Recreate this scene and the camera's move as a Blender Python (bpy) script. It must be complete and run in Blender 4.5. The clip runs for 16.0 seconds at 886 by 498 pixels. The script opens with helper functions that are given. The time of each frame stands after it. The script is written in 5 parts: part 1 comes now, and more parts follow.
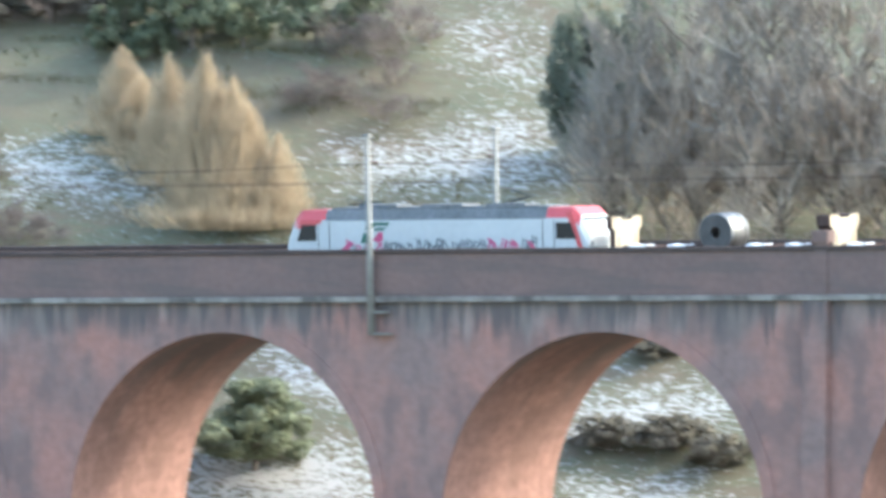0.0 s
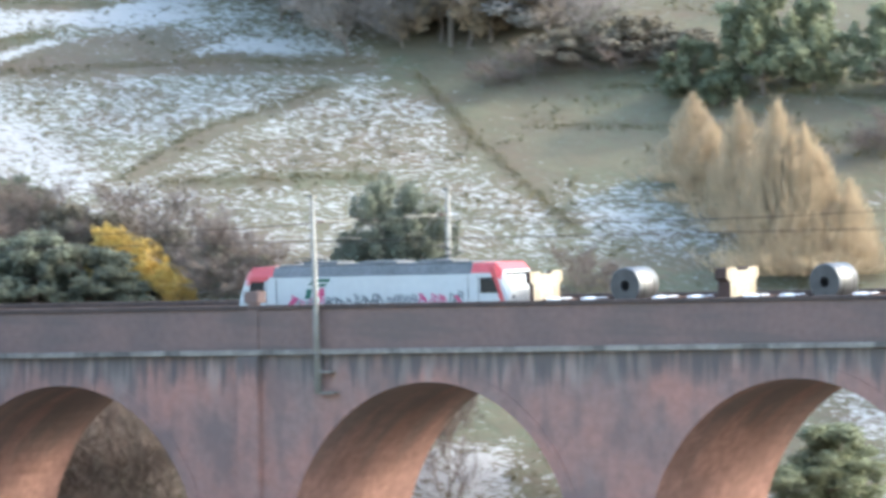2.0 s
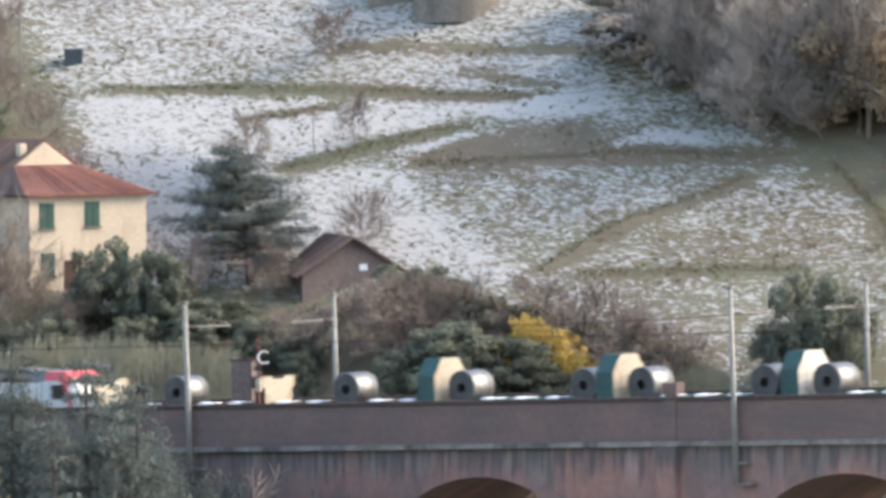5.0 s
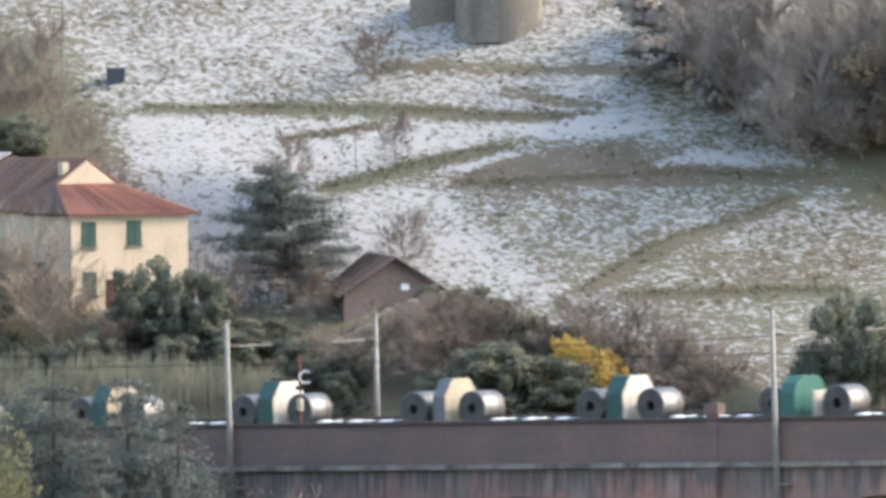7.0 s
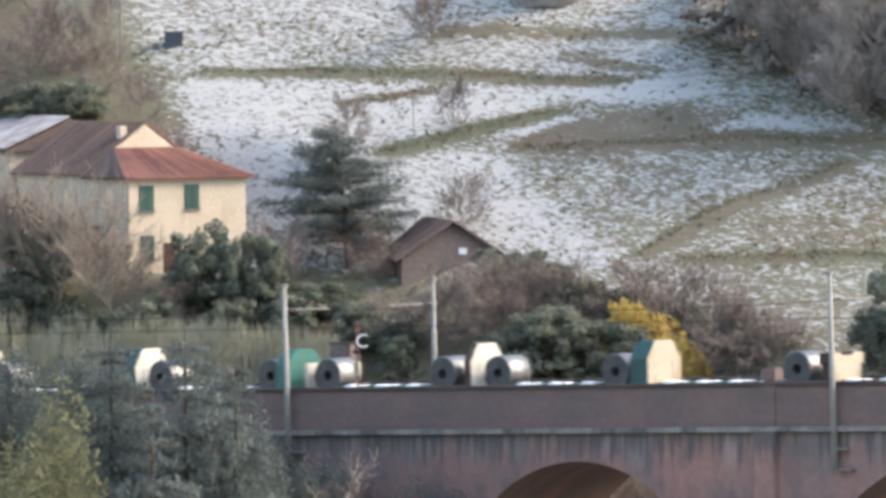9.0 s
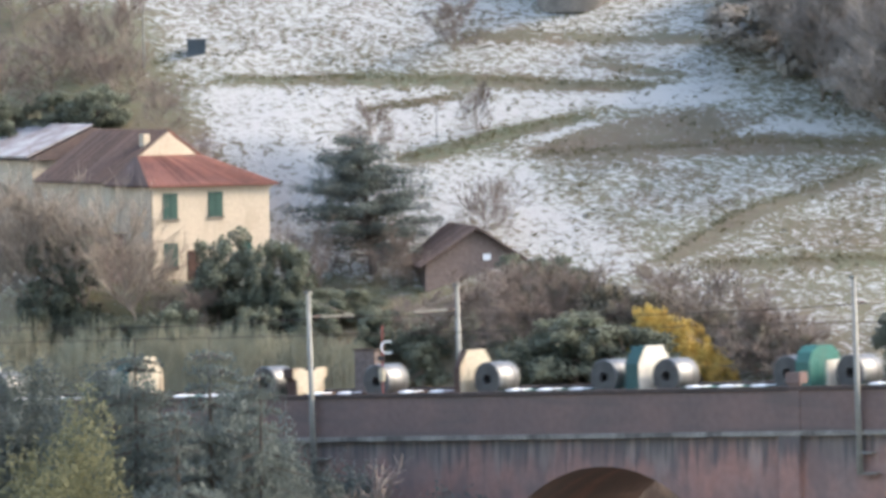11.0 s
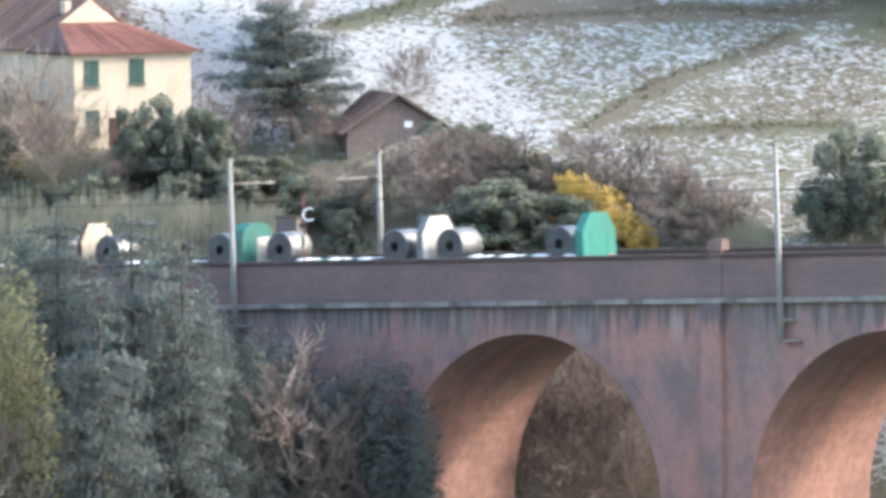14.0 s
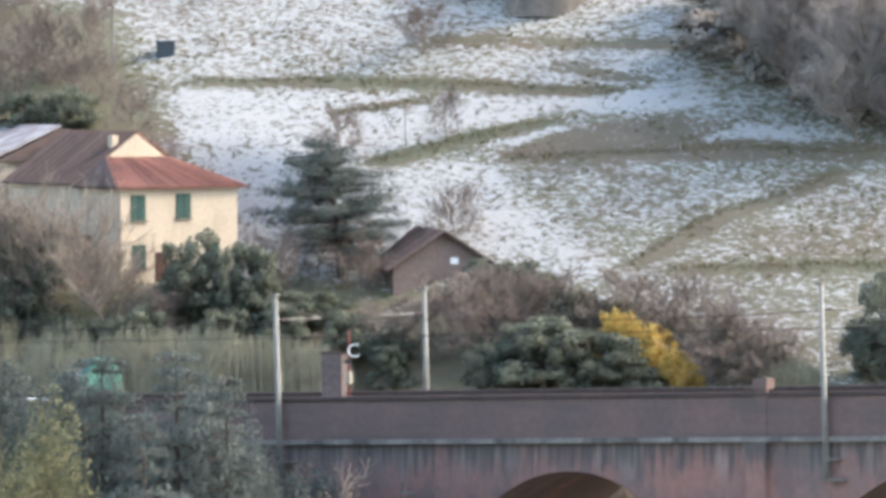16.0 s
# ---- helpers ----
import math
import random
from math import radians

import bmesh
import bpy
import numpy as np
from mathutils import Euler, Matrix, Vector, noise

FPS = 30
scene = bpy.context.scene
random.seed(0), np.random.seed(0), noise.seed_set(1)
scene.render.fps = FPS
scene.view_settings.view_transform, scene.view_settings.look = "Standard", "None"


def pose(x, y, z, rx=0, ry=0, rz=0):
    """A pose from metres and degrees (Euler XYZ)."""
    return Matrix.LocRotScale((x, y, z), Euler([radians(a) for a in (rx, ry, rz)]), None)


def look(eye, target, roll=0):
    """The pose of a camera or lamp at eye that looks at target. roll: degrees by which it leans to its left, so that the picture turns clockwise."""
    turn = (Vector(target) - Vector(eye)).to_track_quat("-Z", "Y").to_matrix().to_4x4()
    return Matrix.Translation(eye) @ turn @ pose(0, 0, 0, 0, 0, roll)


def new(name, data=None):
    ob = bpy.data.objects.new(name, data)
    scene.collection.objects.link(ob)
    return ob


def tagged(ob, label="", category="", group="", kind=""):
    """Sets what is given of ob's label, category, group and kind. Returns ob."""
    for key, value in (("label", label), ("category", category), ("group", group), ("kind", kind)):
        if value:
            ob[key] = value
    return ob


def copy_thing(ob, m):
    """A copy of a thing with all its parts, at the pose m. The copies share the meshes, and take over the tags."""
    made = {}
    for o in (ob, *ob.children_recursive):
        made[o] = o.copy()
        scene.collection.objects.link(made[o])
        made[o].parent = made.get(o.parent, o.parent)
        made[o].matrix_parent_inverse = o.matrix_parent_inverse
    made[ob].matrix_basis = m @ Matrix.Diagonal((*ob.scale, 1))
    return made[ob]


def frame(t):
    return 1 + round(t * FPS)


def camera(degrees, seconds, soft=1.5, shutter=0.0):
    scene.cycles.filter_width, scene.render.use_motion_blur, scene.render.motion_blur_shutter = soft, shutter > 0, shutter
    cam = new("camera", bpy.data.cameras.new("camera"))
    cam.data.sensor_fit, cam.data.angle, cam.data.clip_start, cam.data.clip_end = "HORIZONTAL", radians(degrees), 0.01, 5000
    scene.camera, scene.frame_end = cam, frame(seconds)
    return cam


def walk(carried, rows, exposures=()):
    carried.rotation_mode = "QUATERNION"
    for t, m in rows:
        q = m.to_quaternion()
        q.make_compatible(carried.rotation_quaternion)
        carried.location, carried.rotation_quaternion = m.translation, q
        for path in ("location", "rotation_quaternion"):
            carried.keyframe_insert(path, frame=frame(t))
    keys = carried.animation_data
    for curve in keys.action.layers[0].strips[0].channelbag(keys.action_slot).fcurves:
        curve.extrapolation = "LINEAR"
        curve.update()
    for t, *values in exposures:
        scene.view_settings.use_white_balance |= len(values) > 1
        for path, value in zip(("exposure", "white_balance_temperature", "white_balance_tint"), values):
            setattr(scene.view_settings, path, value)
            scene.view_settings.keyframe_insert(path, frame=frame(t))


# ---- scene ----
cam = camera(6.0, 16.0, soft=3.6, shutter=0.4)
EYE = Vector((324.313, -369.464, 26.873))


def aim(pan, tilt, roll):
    """The camera's pose on its stand: compass bearing from +Y towards +X, tilt and roll in degrees."""
    p, t = radians(pan), radians(tilt)
    way = Vector((math.sin(p) * math.cos(t), math.cos(p) * math.cos(t), math.sin(t)))
    return look(EYE, EYE + way * 100, roll)


walk(cam, [(t, aim(p, e, r)) for t, p, e, r in (
    (0, -32.8495, -2.5631, 0.133),
    (0.5, -33.9215, -2.3141, -0.104),
    (1, -35.0054, -2.4985, -0.362),
    (1.5, -35.7969, -2.2983, -0.532),
    (2, -36.7284, -2.2349, -0.577),
    (2.5, -37.4097, -2.0502, -0.859),
    (3, -38.3624, -1.8419, -0.865),
    (3.5, -39.2919, -1.4407, -0.769),
    (3.7, -39.4052, -1.6183, -0.687),
    (5.8, -39.6803, -1.5048, -0.631),
    (6, -39.6921, -1.4766, -0.514),
    (6.5, -39.7507, -1.4982, -0.574),
    (7, -39.8378, -1.4469, -0.524),
    (7.5, -40.0501, -1.5507, -0.577),
    (8, -40.0818, -1.6347, -0.612),
    (8.5, -40.1630, -1.7049, -0.568),
    (8.7, -40.2260, -1.6842, -0.433),
    (10.8, -40.3576, -1.7124, -0.812),
    (11, -40.3923, -1.6441, -0.794),
    (11.5, -40.4905, -1.7018, -0.902),
    (12, -40.4718, -1.7548, -0.825),
    (12.5, -40.5299, -1.8151, -0.857),
    (13, -40.2245, -2.0126, -0.874),
    (13.5, -39.8360, -2.3084, -0.798),
    (14, -39.8722, -2.5506, -0.754),
    (14.5, -40.2746, -2.4857, -0.839),
    (15, -40.5183, -2.1704, -0.789),
    (15.5, -40.4304, -1.8919, -0.585),
    (16, -40.1732, -1.6214, -0.377),
)], exposures=[(0.0, 2.26, 6150, 1), (1.5, 2.24, 6200, 3), (2.5, 2.10, 6500, 5), (3.5, 1.70, 6800, 9), (7.0, 1.72, 6800, 9),
    (12.5, 1.87, 6700, 9), (14.3, 2.20, 6350, 7), (16.0, 1.88, 6650, 8)])

# ---- light: a late winter sun from beyond the viaduct's right end, pale sky ----
SUN_AZ, SUN_EL = radians(52), radians(38)
sun_way = Vector((math.sin(SUN_AZ) * math.cos(SUN_EL), math.cos(SUN_AZ) * math.cos(SUN_EL), math.sin(SUN_EL)))
world = bpy.data.worlds.new("sky")
scene.world = world
world.use_nodes = True
wn = world.node_tree
sky = wn.nodes.new("ShaderNodeTexSky")
sky.sky_type, sky.sun_disc = "NISHITA", False
sky.sun_elevation, sky.sun_rotation = SUN_EL, SUN_AZ
sky.air_density, sky.dust_density = 1.2, 3.0
wn.links.new(sky.outputs["Color"], wn.nodes["Background"].inputs["Color"])
wn.nodes["Background"].inputs["Strength"].default_value = 0.15
lamp = new("sun", bpy.data.lights.new("sun", "SUN"))
lamp.data.energy, lamp.data.angle, lamp.data.color = 0.64, radians(2.0), (1.0, 0.88, 0.73)
lamp.matrix_world = look(sun_way * 600, (0, 0, 0))

# ---- materials ----


def material(name, base, other=None, scale=1.0, rough=0.8, metal=0.0, bump=0.3, bump_scale=None, stretch=(1, 1, 1), streak=None,
             vary=0.0, fine=0.25):
    """A surface of two colours mixed by noise at two scales, with fine relief; streak: (colour, amount) of vertical stains."""
    m = bpy.data.materials.new(name)
    m.use_nodes = True
    t, p = m.node_tree, m.node_tree.nodes["Principled BSDF"]
    add, link = t.nodes.new, t.links.new
    tc, mp = add("ShaderNodeTexCoord"), add("ShaderNodeMapping")
    link(tc.outputs["Object"], mp.inputs["Vector"])
    mp.inputs["Scale"].default_value = stretch
    big, small = add("ShaderNodeTexNoise"), add("ShaderNodeTexNoise")
    big.inputs["Scale"].default_value, big.inputs["Detail"].default_value = scale, 4
    small.inputs["Scale"].default_value, small.inputs["Detail"].default_value = scale * 9, 5
    for n in (big, small):
        link(mp.outputs["Vector"], n.inputs["Vector"])
    ramp = add("ShaderNodeValToRGB")
    ramp.color_ramp.elements[0].position, ramp.color_ramp.elements[1].position = 0.35, 0.65
    ramp.color_ramp.elements[0].color, ramp.color_ramp.elements[1].color = (*base, 1), (*(other or [c * 0.75 for c in base]), 1)
    link(big.outputs["Fac"], ramp.inputs["Fac"])
    grain = add("ShaderNodeMix")
    grain.data_type, grain.blend_type = "RGBA", "OVERLAY"
    grain.inputs["Factor"].default_value = fine * 2
    link(ramp.outputs["Color"], grain.inputs[6])
    link(small.outputs["Fac"], grain.inputs[7])
    colour = grain.outputs[2]
    if streak:
        sm, sn, sr, mx = add("ShaderNodeMapping"), add("ShaderNodeTexNoise"), add("ShaderNodeValToRGB"), add("ShaderNodeMix")
        sm.inputs["Scale"].default_value = streak[2]
        link(tc.outputs["Object"], sm.inputs["Vector"])
        link(sm.outputs["Vector"], sn.inputs["Vector"])
        sn.inputs["Scale"].default_value, sn.inputs["Detail"].default_value = 1.0, 5
        sr.color_ramp.elements[0].position, sr.color_ramp.elements[1].position = 0.5, 0.62
        sr.color_ramp.elements[1].color = (streak[1],) * 3 + (1,)
        sr.color_ramp.elements[0].color = (0, 0, 0, 1)
        link(sn.outputs["Fac"], sr.inputs["Fac"])
        mx.data_type = "RGBA"
        link(sr.outputs["Color"], mx.inputs["Factor"])
        link(colour, mx.inputs[6])
        mx.inputs[7].default_value = (*streak[0], 1)
        colour = mx.outputs[2]
    if vary:
        oi, mr, hv = add("ShaderNodeObjectInfo"), add("ShaderNodeMapRange"), add("ShaderNodeHueSaturation")
        link(oi.outputs["Random"], mr.inputs["Value"])
        mr.inputs["To Min"].default_value, mr.inputs["To Max"].default_value = 1 - vary, 1 + vary
        link(mr.outputs["Result"], hv.inputs["Value"])
        link(colour, hv.inputs["Color"])
        colour = hv.outputs["Color"]
    link(colour, p.inputs["Base Color"])
    p.inputs["Roughness"].default_value, p.inputs["Metallic"].default_value = rough, metal
    if rough >= 0.7:
        p.inputs["Specular IOR Level"].default_value = 0.15
    if bump:
        b = add("ShaderNodeBump")
        b.inputs["Strength"].default_value, b.inputs["Distance"].default_value = bump, 0.05
        link(small.outputs["Fac"], b.inputs["Height"])
        link(b.outputs["Normal"], p.inputs["Normal"])
    return m


def ground_material():
    """Winter grass and earth under patchy snow; the attribute 'snow' holds how much lies, 'earth' how brown the turf is."""
    m = bpy.data.materials.new("snowy_meadow")
    m.use_nodes = True
    t, p = m.node_tree, m.node_tree.nodes["Principled BSDF"]
    add, link = t.nodes.new, t.links.new
    tc, mp = add("ShaderNodeTexCoord"), add("ShaderNodeMapping")
    link(tc.outputs["Object"], mp.inputs["Vector"])
    mp.inputs["Rotation"].default_value = (0, 0, radians(-38))
    mp.inputs["Scale"].default_value = (0.55, 1.45, 0.8)
    snow, earth = add("ShaderNodeAttribute"), add("ShaderNodeAttribute")
    snow.attribute_name, earth.attribute_name = "snow", "earth"

    def noise_at(scale, detail, rough=0.6):
        n = add("ShaderNodeTexNoise")
        n.inputs["Scale"].default_value, n.inputs["Detail"].default_value, n.inputs["Roughness"].default_value = scale, detail, rough
        link(mp.outputs["Vector"], n.inputs["Vector"])
        return n.outputs["Fac"]

    def math_node(op, a, b):
        n = add("ShaderNodeMath")
        n.operation = op
        for i, v in enumerate((a, b)):
            if isinstance(v, float):
                n.inputs[i].default_value = v
            else:
                link(v, n.inputs[i])
        return n.outputs[0]

    def mix(f, a, b):
        n = add("ShaderNodeMix")
        n.data_type = "RGBA"
        link(f, n.inputs["Factor"])
        for i, v in ((6, a), (7, b)):
            if isinstance(v, tuple):
                n.inputs[i].default_value = (*v, 1)
            else:
                link(v, n.inputs[i])
        return n.outputs[2]

    def step(v, a, b):
        n = add("ShaderNodeMapRange")
        n.interpolation_type = "SMOOTHSTEP"
        link(v, n.inputs["Value"])
        n.inputs["From Min"].default_value, n.inputs["From Max"].default_value = a, b
        return n.outputs["Result"]

    patch = noise_at(1.3, 5, 0.65)
    tuft, clump, field = noise_at(3.3, 5, 0.72), noise_at(0.55, 4), noise_at(0.09, 3)
    grass = mix(step(clump, 0.35, 0.65), (0.10, 0.115, 0.066), (0.145, 0.15, 0.09))
    brown = mix(step(clump, 0.35, 0.65), (0.145, 0.11, 0.08), (0.195, 0.148, 0.105))
    turf = mix(step(math_node("ADD", earth.outputs["Fac"], math_node("MULTIPLY", math_node("SUBTRACT", field, 0.5), 0.9)), 0.3, 0.7), grass, brown)
    turf = mix(math_node("MULTIPLY", step(tuft, 0.4, 0.62), 0.75), turf, mix(step(field, 0.3, 0.7), (0.195, 0.178, 0.118), (0.125, 0.122, 0.075)))
    turf = mix(math_node("MULTIPLY", step(patch, 0.44, 0.6), 0.6), turf, (0.16, 0.13, 0.085))
    brush = noise_at(0.16, 5, 0.62)
    turf = mix(math_node("MULTIPLY", step(brush, 0.47, 0.6), 0.55), turf, mix(step(clump, 0.4, 0.6), (0.17, 0.12, 0.085), (0.12, 0.10, 0.065)))
    # snow lies where the cover beats the tufts
    lumps = math_node("ADD", math_node("MULTIPLY", tuft, 0.7), math_node("ADD", math_node("MULTIPLY", patch, 0.25), math_node("MULTIPLY", field, 0.12)))
    cover = math_node("SUBTRACT", math_node("ADD", math_node("MULTIPLY", snow.outputs["Fac"], 0.30), 0.373), lumps)
    white = step(cover, -0.035, 0.045)
    colour = mix(white, turf, (0.462, 0.452, 0.438))
    link(colour, p.inputs["Base Color"])
    p.inputs["Roughness"].default_value = 0.85
    b = add("ShaderNodeBump")
    b.inputs["Strength"].default_value, b.inputs["Distance"].default_value = 0.6, 0.25
    link(tuft, b.inputs["Height"])
    link(b.outputs["Normal"], p.inputs["Normal"])
    return m


BRICK = material("old_red_brick", (0.37, 0.2, 0.17), (0.245, 0.175, 0.165), 0.22, 0.9, streak=((0.19, 0.14, 0.135), 0.7, (0.5, 0.5, 0.28)), fine=0.14)


def add_drips_and_shade(m, top, stains):
    """Water stains on the wall, and painted shade with soot on the arch barrels, that run down from a level in drips of
    uneven length; each stain: colour, drips along x and y, reach, threshold, strength.
    """
    t, p = m.node_tree, m.node_tree.nodes["Principled BSDF"]
    add, link = t.nodes.new, t.links.new
    tc, sep = add("ShaderNodeTexCoord"), add("ShaderNodeSeparateXYZ")
    link(tc.outputs["Object"], sep.inputs[0])

    def calc(op, a, b):
        n = add("ShaderNodeMath")
        n.operation = op
        for i, v in enumerate((a, b)):
            if isinstance(v, (int, float)):
                n.inputs[i].default_value = v
            else:
                link(v, n.inputs[i])
        return n.outputs[0]
    below = calc("SUBTRACT", top, calc("SUBTRACT", sep.outputs["Z"], calc("MULTIPLY", sep.outputs["X"], 0.033)))
    was = p.inputs["Base Color"].links[0].from_socket
    for k, (tint, along, reach, least, strength, soft) in enumerate(stains):
        mp, nz = add("ShaderNodeMapping"), add("ShaderNodeTexNoise")
        mp.inputs["Scale"].default_value, mp.inputs["Location"].default_value = (along[0], along[1], 0.1), (3.0 + 37 * k, 0, 0)
        link(tc.outputs["Object"], mp.inputs["Vector"])
        link(mp.outputs["Vector"], nz.inputs["Vector"])
        nz.inputs["Scale"].default_value, nz.inputs["Detail"].default_value = 1.0, 6
        far = calc("MULTIPLY", calc("SUBTRACT", nz.outputs["Fac"], least), reach)
        mr = add("ShaderNodeMapRange")
        mr.interpolation_type = "SMOOTHSTEP"
        link(calc("SUBTRACT", far, below), mr.inputs["Value"])
        mr.inputs["From Min"].default_value, mr.inputs["From Max"].default_value = -soft, soft
        mr.inputs["To Max"].default_value = strength
        mx = add("ShaderNodeMix")
        mx.data_type = "RGBA"
        link(mr.outputs["Result"], mx.inputs["Factor"])
        link(was, mx.inputs[6])
        mx.inputs[7].default_value = (*tint, 1)
        was = mx.outputs[2]
    link(was, p.inputs["Base Color"])


add_drips_and_shade(BRICK, 1.6, (((0.35, 0.29, 0.265), (0.6, 0.0), 9.0, 0.42, 0.6, 0.8), ((0.14, 0.13, 0.13), (0.35, 0.0), 9.0, 0.36, 0.55, 0.9),
                       ((0.10, 0.095, 0.10), (2.3, 0.0), 9.0, 0.43, 0.75, 0.9)))
# the wall's brick again, with the warmth of sunlight put into its colour
BRICK_LIT = material("sunlit_arch_brick", (0.38, 0.22, 0.185), (0.32, 0.19, 0.163), 0.2, 0.9, streak=((0.20, 0.125, 0.11), 0.6, (0.22, 0.22, 0.22)))
BRICK_DARK = material("parapet_brick", (0.205, 0.14, 0.13), (0.17, 0.125, 0.12), 0.3, 0.9, streak=((0.14, 0.115, 0.11), 0.6, (0.12, 0.5, 1.2)), fine=0.1)
STONE = material("grey_stone", (0.30, 0.28, 0.26), (0.20, 0.18, 0.17), 0.6, 0.9, streak=((0.10, 0.09, 0.085), 0.8, (0.5, 0.5, 0.2)))
# crowns of the barrels darkened: arch shade painted in, along with soot
add_drips_and_shade(BRICK_LIT, 0.0, (((0.15, 0.135, 0.13), (0.05, 0.5), 12.0, 0.3, 0.75, 1.8),))
COPING = material("dark_coping", (0.10, 0.075, 0.07), (0.075, 0.06, 0.058), 0.5, 0.9)
BALLAST = material("ballast", (0.16, 0.14, 0.13), (0.10, 0.09, 0.085), 1.5, 0.95, bump=0.8)
STEEL = material("rail_steel", (0.25, 0.2, 0.17), None, 2, 0.4, 0.9)
GALV = material("galvanised_pole", (0.27, 0.27, 0.26), (0.22, 0.215, 0.205), 1.2, 0.6, 0.2)


# ---- building helpers ----


def part(name, bm, mat, parent=None, label="", smooth=False):
    """Links a bmesh as one mesh object, under a thing if one is given."""
    me = bpy.data.meshes.new(name)
    bm.to_mesh(me)
    bm.free()
    for m in (mat if isinstance(mat, (list, tuple)) else [mat]):
        me.materials.append(m)
    if smooth:
        me.polygons.foreach_set("use_smooth", [True] * len(me.polygons))
    ob = new(name, me)
    if parent:
        ob.parent = parent
    return tagged(ob, label)


def thing(name, m, label, category, group="", kind=""):
    ob = new(name)
    ob.empty_display_size = 0.2
    ob.matrix_basis = m
    return tagged(ob, label, category, group, kind)


def box(bm, a, b, bevel=0.0):
    """A box between two corners, its edges rounded."""
    g = bmesh.ops.create_cube(bm, size=1)["verts"]
    for v in g:
        v.co = Vector([a[i] + (v.co[i] + 0.5) * (b[i] - a[i]) for i in range(3)])
    if bevel:
        es = list({e for v in g for e in v.link_edges})
        bmesh.ops.bevel(bm, geom=es, offset=bevel, segments=2, affect="EDGES")
    return bm


def boxes(*pairs, bevel=0.0):
    bm = bmesh.new()
    for a, b in pairs:
        box(bm, a, b, bevel)
    return bm


def tube(bm, path, radii, sides=6):
    """A round bar along a path, with a radius for each point."""
    rings = []
    for i, c in enumerate(path):
        c = Vector(c)
        d = (Vector(path[min(i + 1, len(path) - 1)]) - Vector(path[max(i - 1, 0)])).normalized()
        x = d.cross(Vector((0, 0, 1)) if abs(d.z) < 0.9 else Vector((1, 0, 0))).normalized()
        y = d.cross(x)
        rings.append([bm.verts.new(c + (x * math.cos(k * math.tau / sides) + y * math.sin(k * math.tau / sides)) * radii[i]) for k in range(sides)])
    for p, q in zip(rings, rings[1:]):
        for k in range(sides):
            bm.faces.new((p[k], p[(k + 1) % sides], q[(k + 1) % sides], q[k]))
    bm.faces.new(rings[0][::-1])
    bm.faces.new(rings[-1])
    return bm


def prism(bm, outline, y0, y1):
    """A slab with an outline in x and z, from y0 to y1."""
    a = [bm.verts.new((x, y0, z)) for x, z in outline]
    b = [bm.verts.new((x, y1, z)) for x, z in outline]
    bm.faces.new(a)
    bm.faces.new(b[::-1])
    n = len(a)
    for i in range(n):
        bm.faces.new((a[i], b[i], b[(i + 1) % n], a[(i + 1) % n]))
    bmesh.ops.recalc_face_normals(bm, faces=bm.faces)
    return bm


# ---- the hillside, one sheet of ground ----
GRADE = 0.033  # the line climbs towards +X


def hill_u(x, y):
    """Across the hill and up the hill, in metres from its foot by the viaduct's end."""
    return 0.788 * x + 0.616 * (y - 20), -0.616 * x + 0.788 * (y - 20)


def ground_z(x, y):
    u, v = hill_u(x, y)
    z = -10.9 + 0.5 * y - 0.133 * x
    if y < 22:
        z -= 0.55 * (22 - y) + 0.012 * (22 - y) ** 2 * (1 if x > -40 else 0.3)
    if z > 34:
        z = 34 + (z - 34) * 0.55
    z = 70 + 40 * (1 - math.exp(-(z - 70) / 40)) if z > 70 else z
    low = -34 + 4 * noise.noise((x / 60, y / 60, 0.3))
    k = 6.0
    z = low + k * math.log1p(math.exp(min((z - low) / k, 60))) if z - low < 200 else z
    # a wooded knoll on the near side of the viaduct's end
    z += 22 / (1 + math.exp(max(-50, min(50, (x - 15) / 10)))) * math.exp(-((y + 12) / 40) ** 2) / (1 + math.exp(max(-50, min(50, (y - 2) / 2.5))))
    d = math.hypot(x - EYE.x, y - EYE.y)
    z += (EYE.z - 1.7 + 34) * math.exp(-(d / 62) ** 2)
    # a level yard cut into the slope for the farmhouse
    yard = max(0.0, min(1.0, (13.0 - math.hypot(x + 42.5, y - 34.0)) / 5.5))
    z += (9.45 + 0.33 * max(0.0, y - 34.5) - z) * yard * yard * (3 - 2 * yard)
    rough = 0.22 * noise.noise((x / 7, y / 7, 1.7)) + 0.5 * noise.noise((x / 31, y / 31, 4.2))
    return z + rough * max(0.0, min(1.0, (d - 60) / 80))


# ---- plots of the hillside and what grows on it ----
SNOW_ZONES = []


def plot(cover, brown, soft, *corners):
    """A plot of the hillside: snow cover, brownness, soft edge, corners across and up the hill."""
    SNOW_ZONES.append((cover, brown, soft, corners))


plot(0.14, 0.55, 4, (23.5, 32.1), (37.4, 35.0), (64.2, 23.1), (61.9, -1.1), (50.8, -4.5), (35.9, 1.7), (30.9, 14.8), (26.3, 26.7))
plot(0.14, 0.45, 4, (36.1, 34.6), (62.7, 23.5), (61.6, 11.1), (62.8, 1.0), (53.9, 1.2), (35.1, 8.6))
plot(0.22, 0.2, 3, (35.1, 9.4), (86.7, -11.3), (85.0, -23.5), (34.7, -3.6))
plot(0.55, 0.3, 5, (30.0, 10.0), (38.8, 7.0), (45.6, -0.7), (45.8, -3.0), (31.5, 3.1))
plot(0.56, 0.2, 5, (53.9, 1.9), (67.3, -1.7), (68.5, -10.0), (61.3, -8.0), (54.7, -5.5))
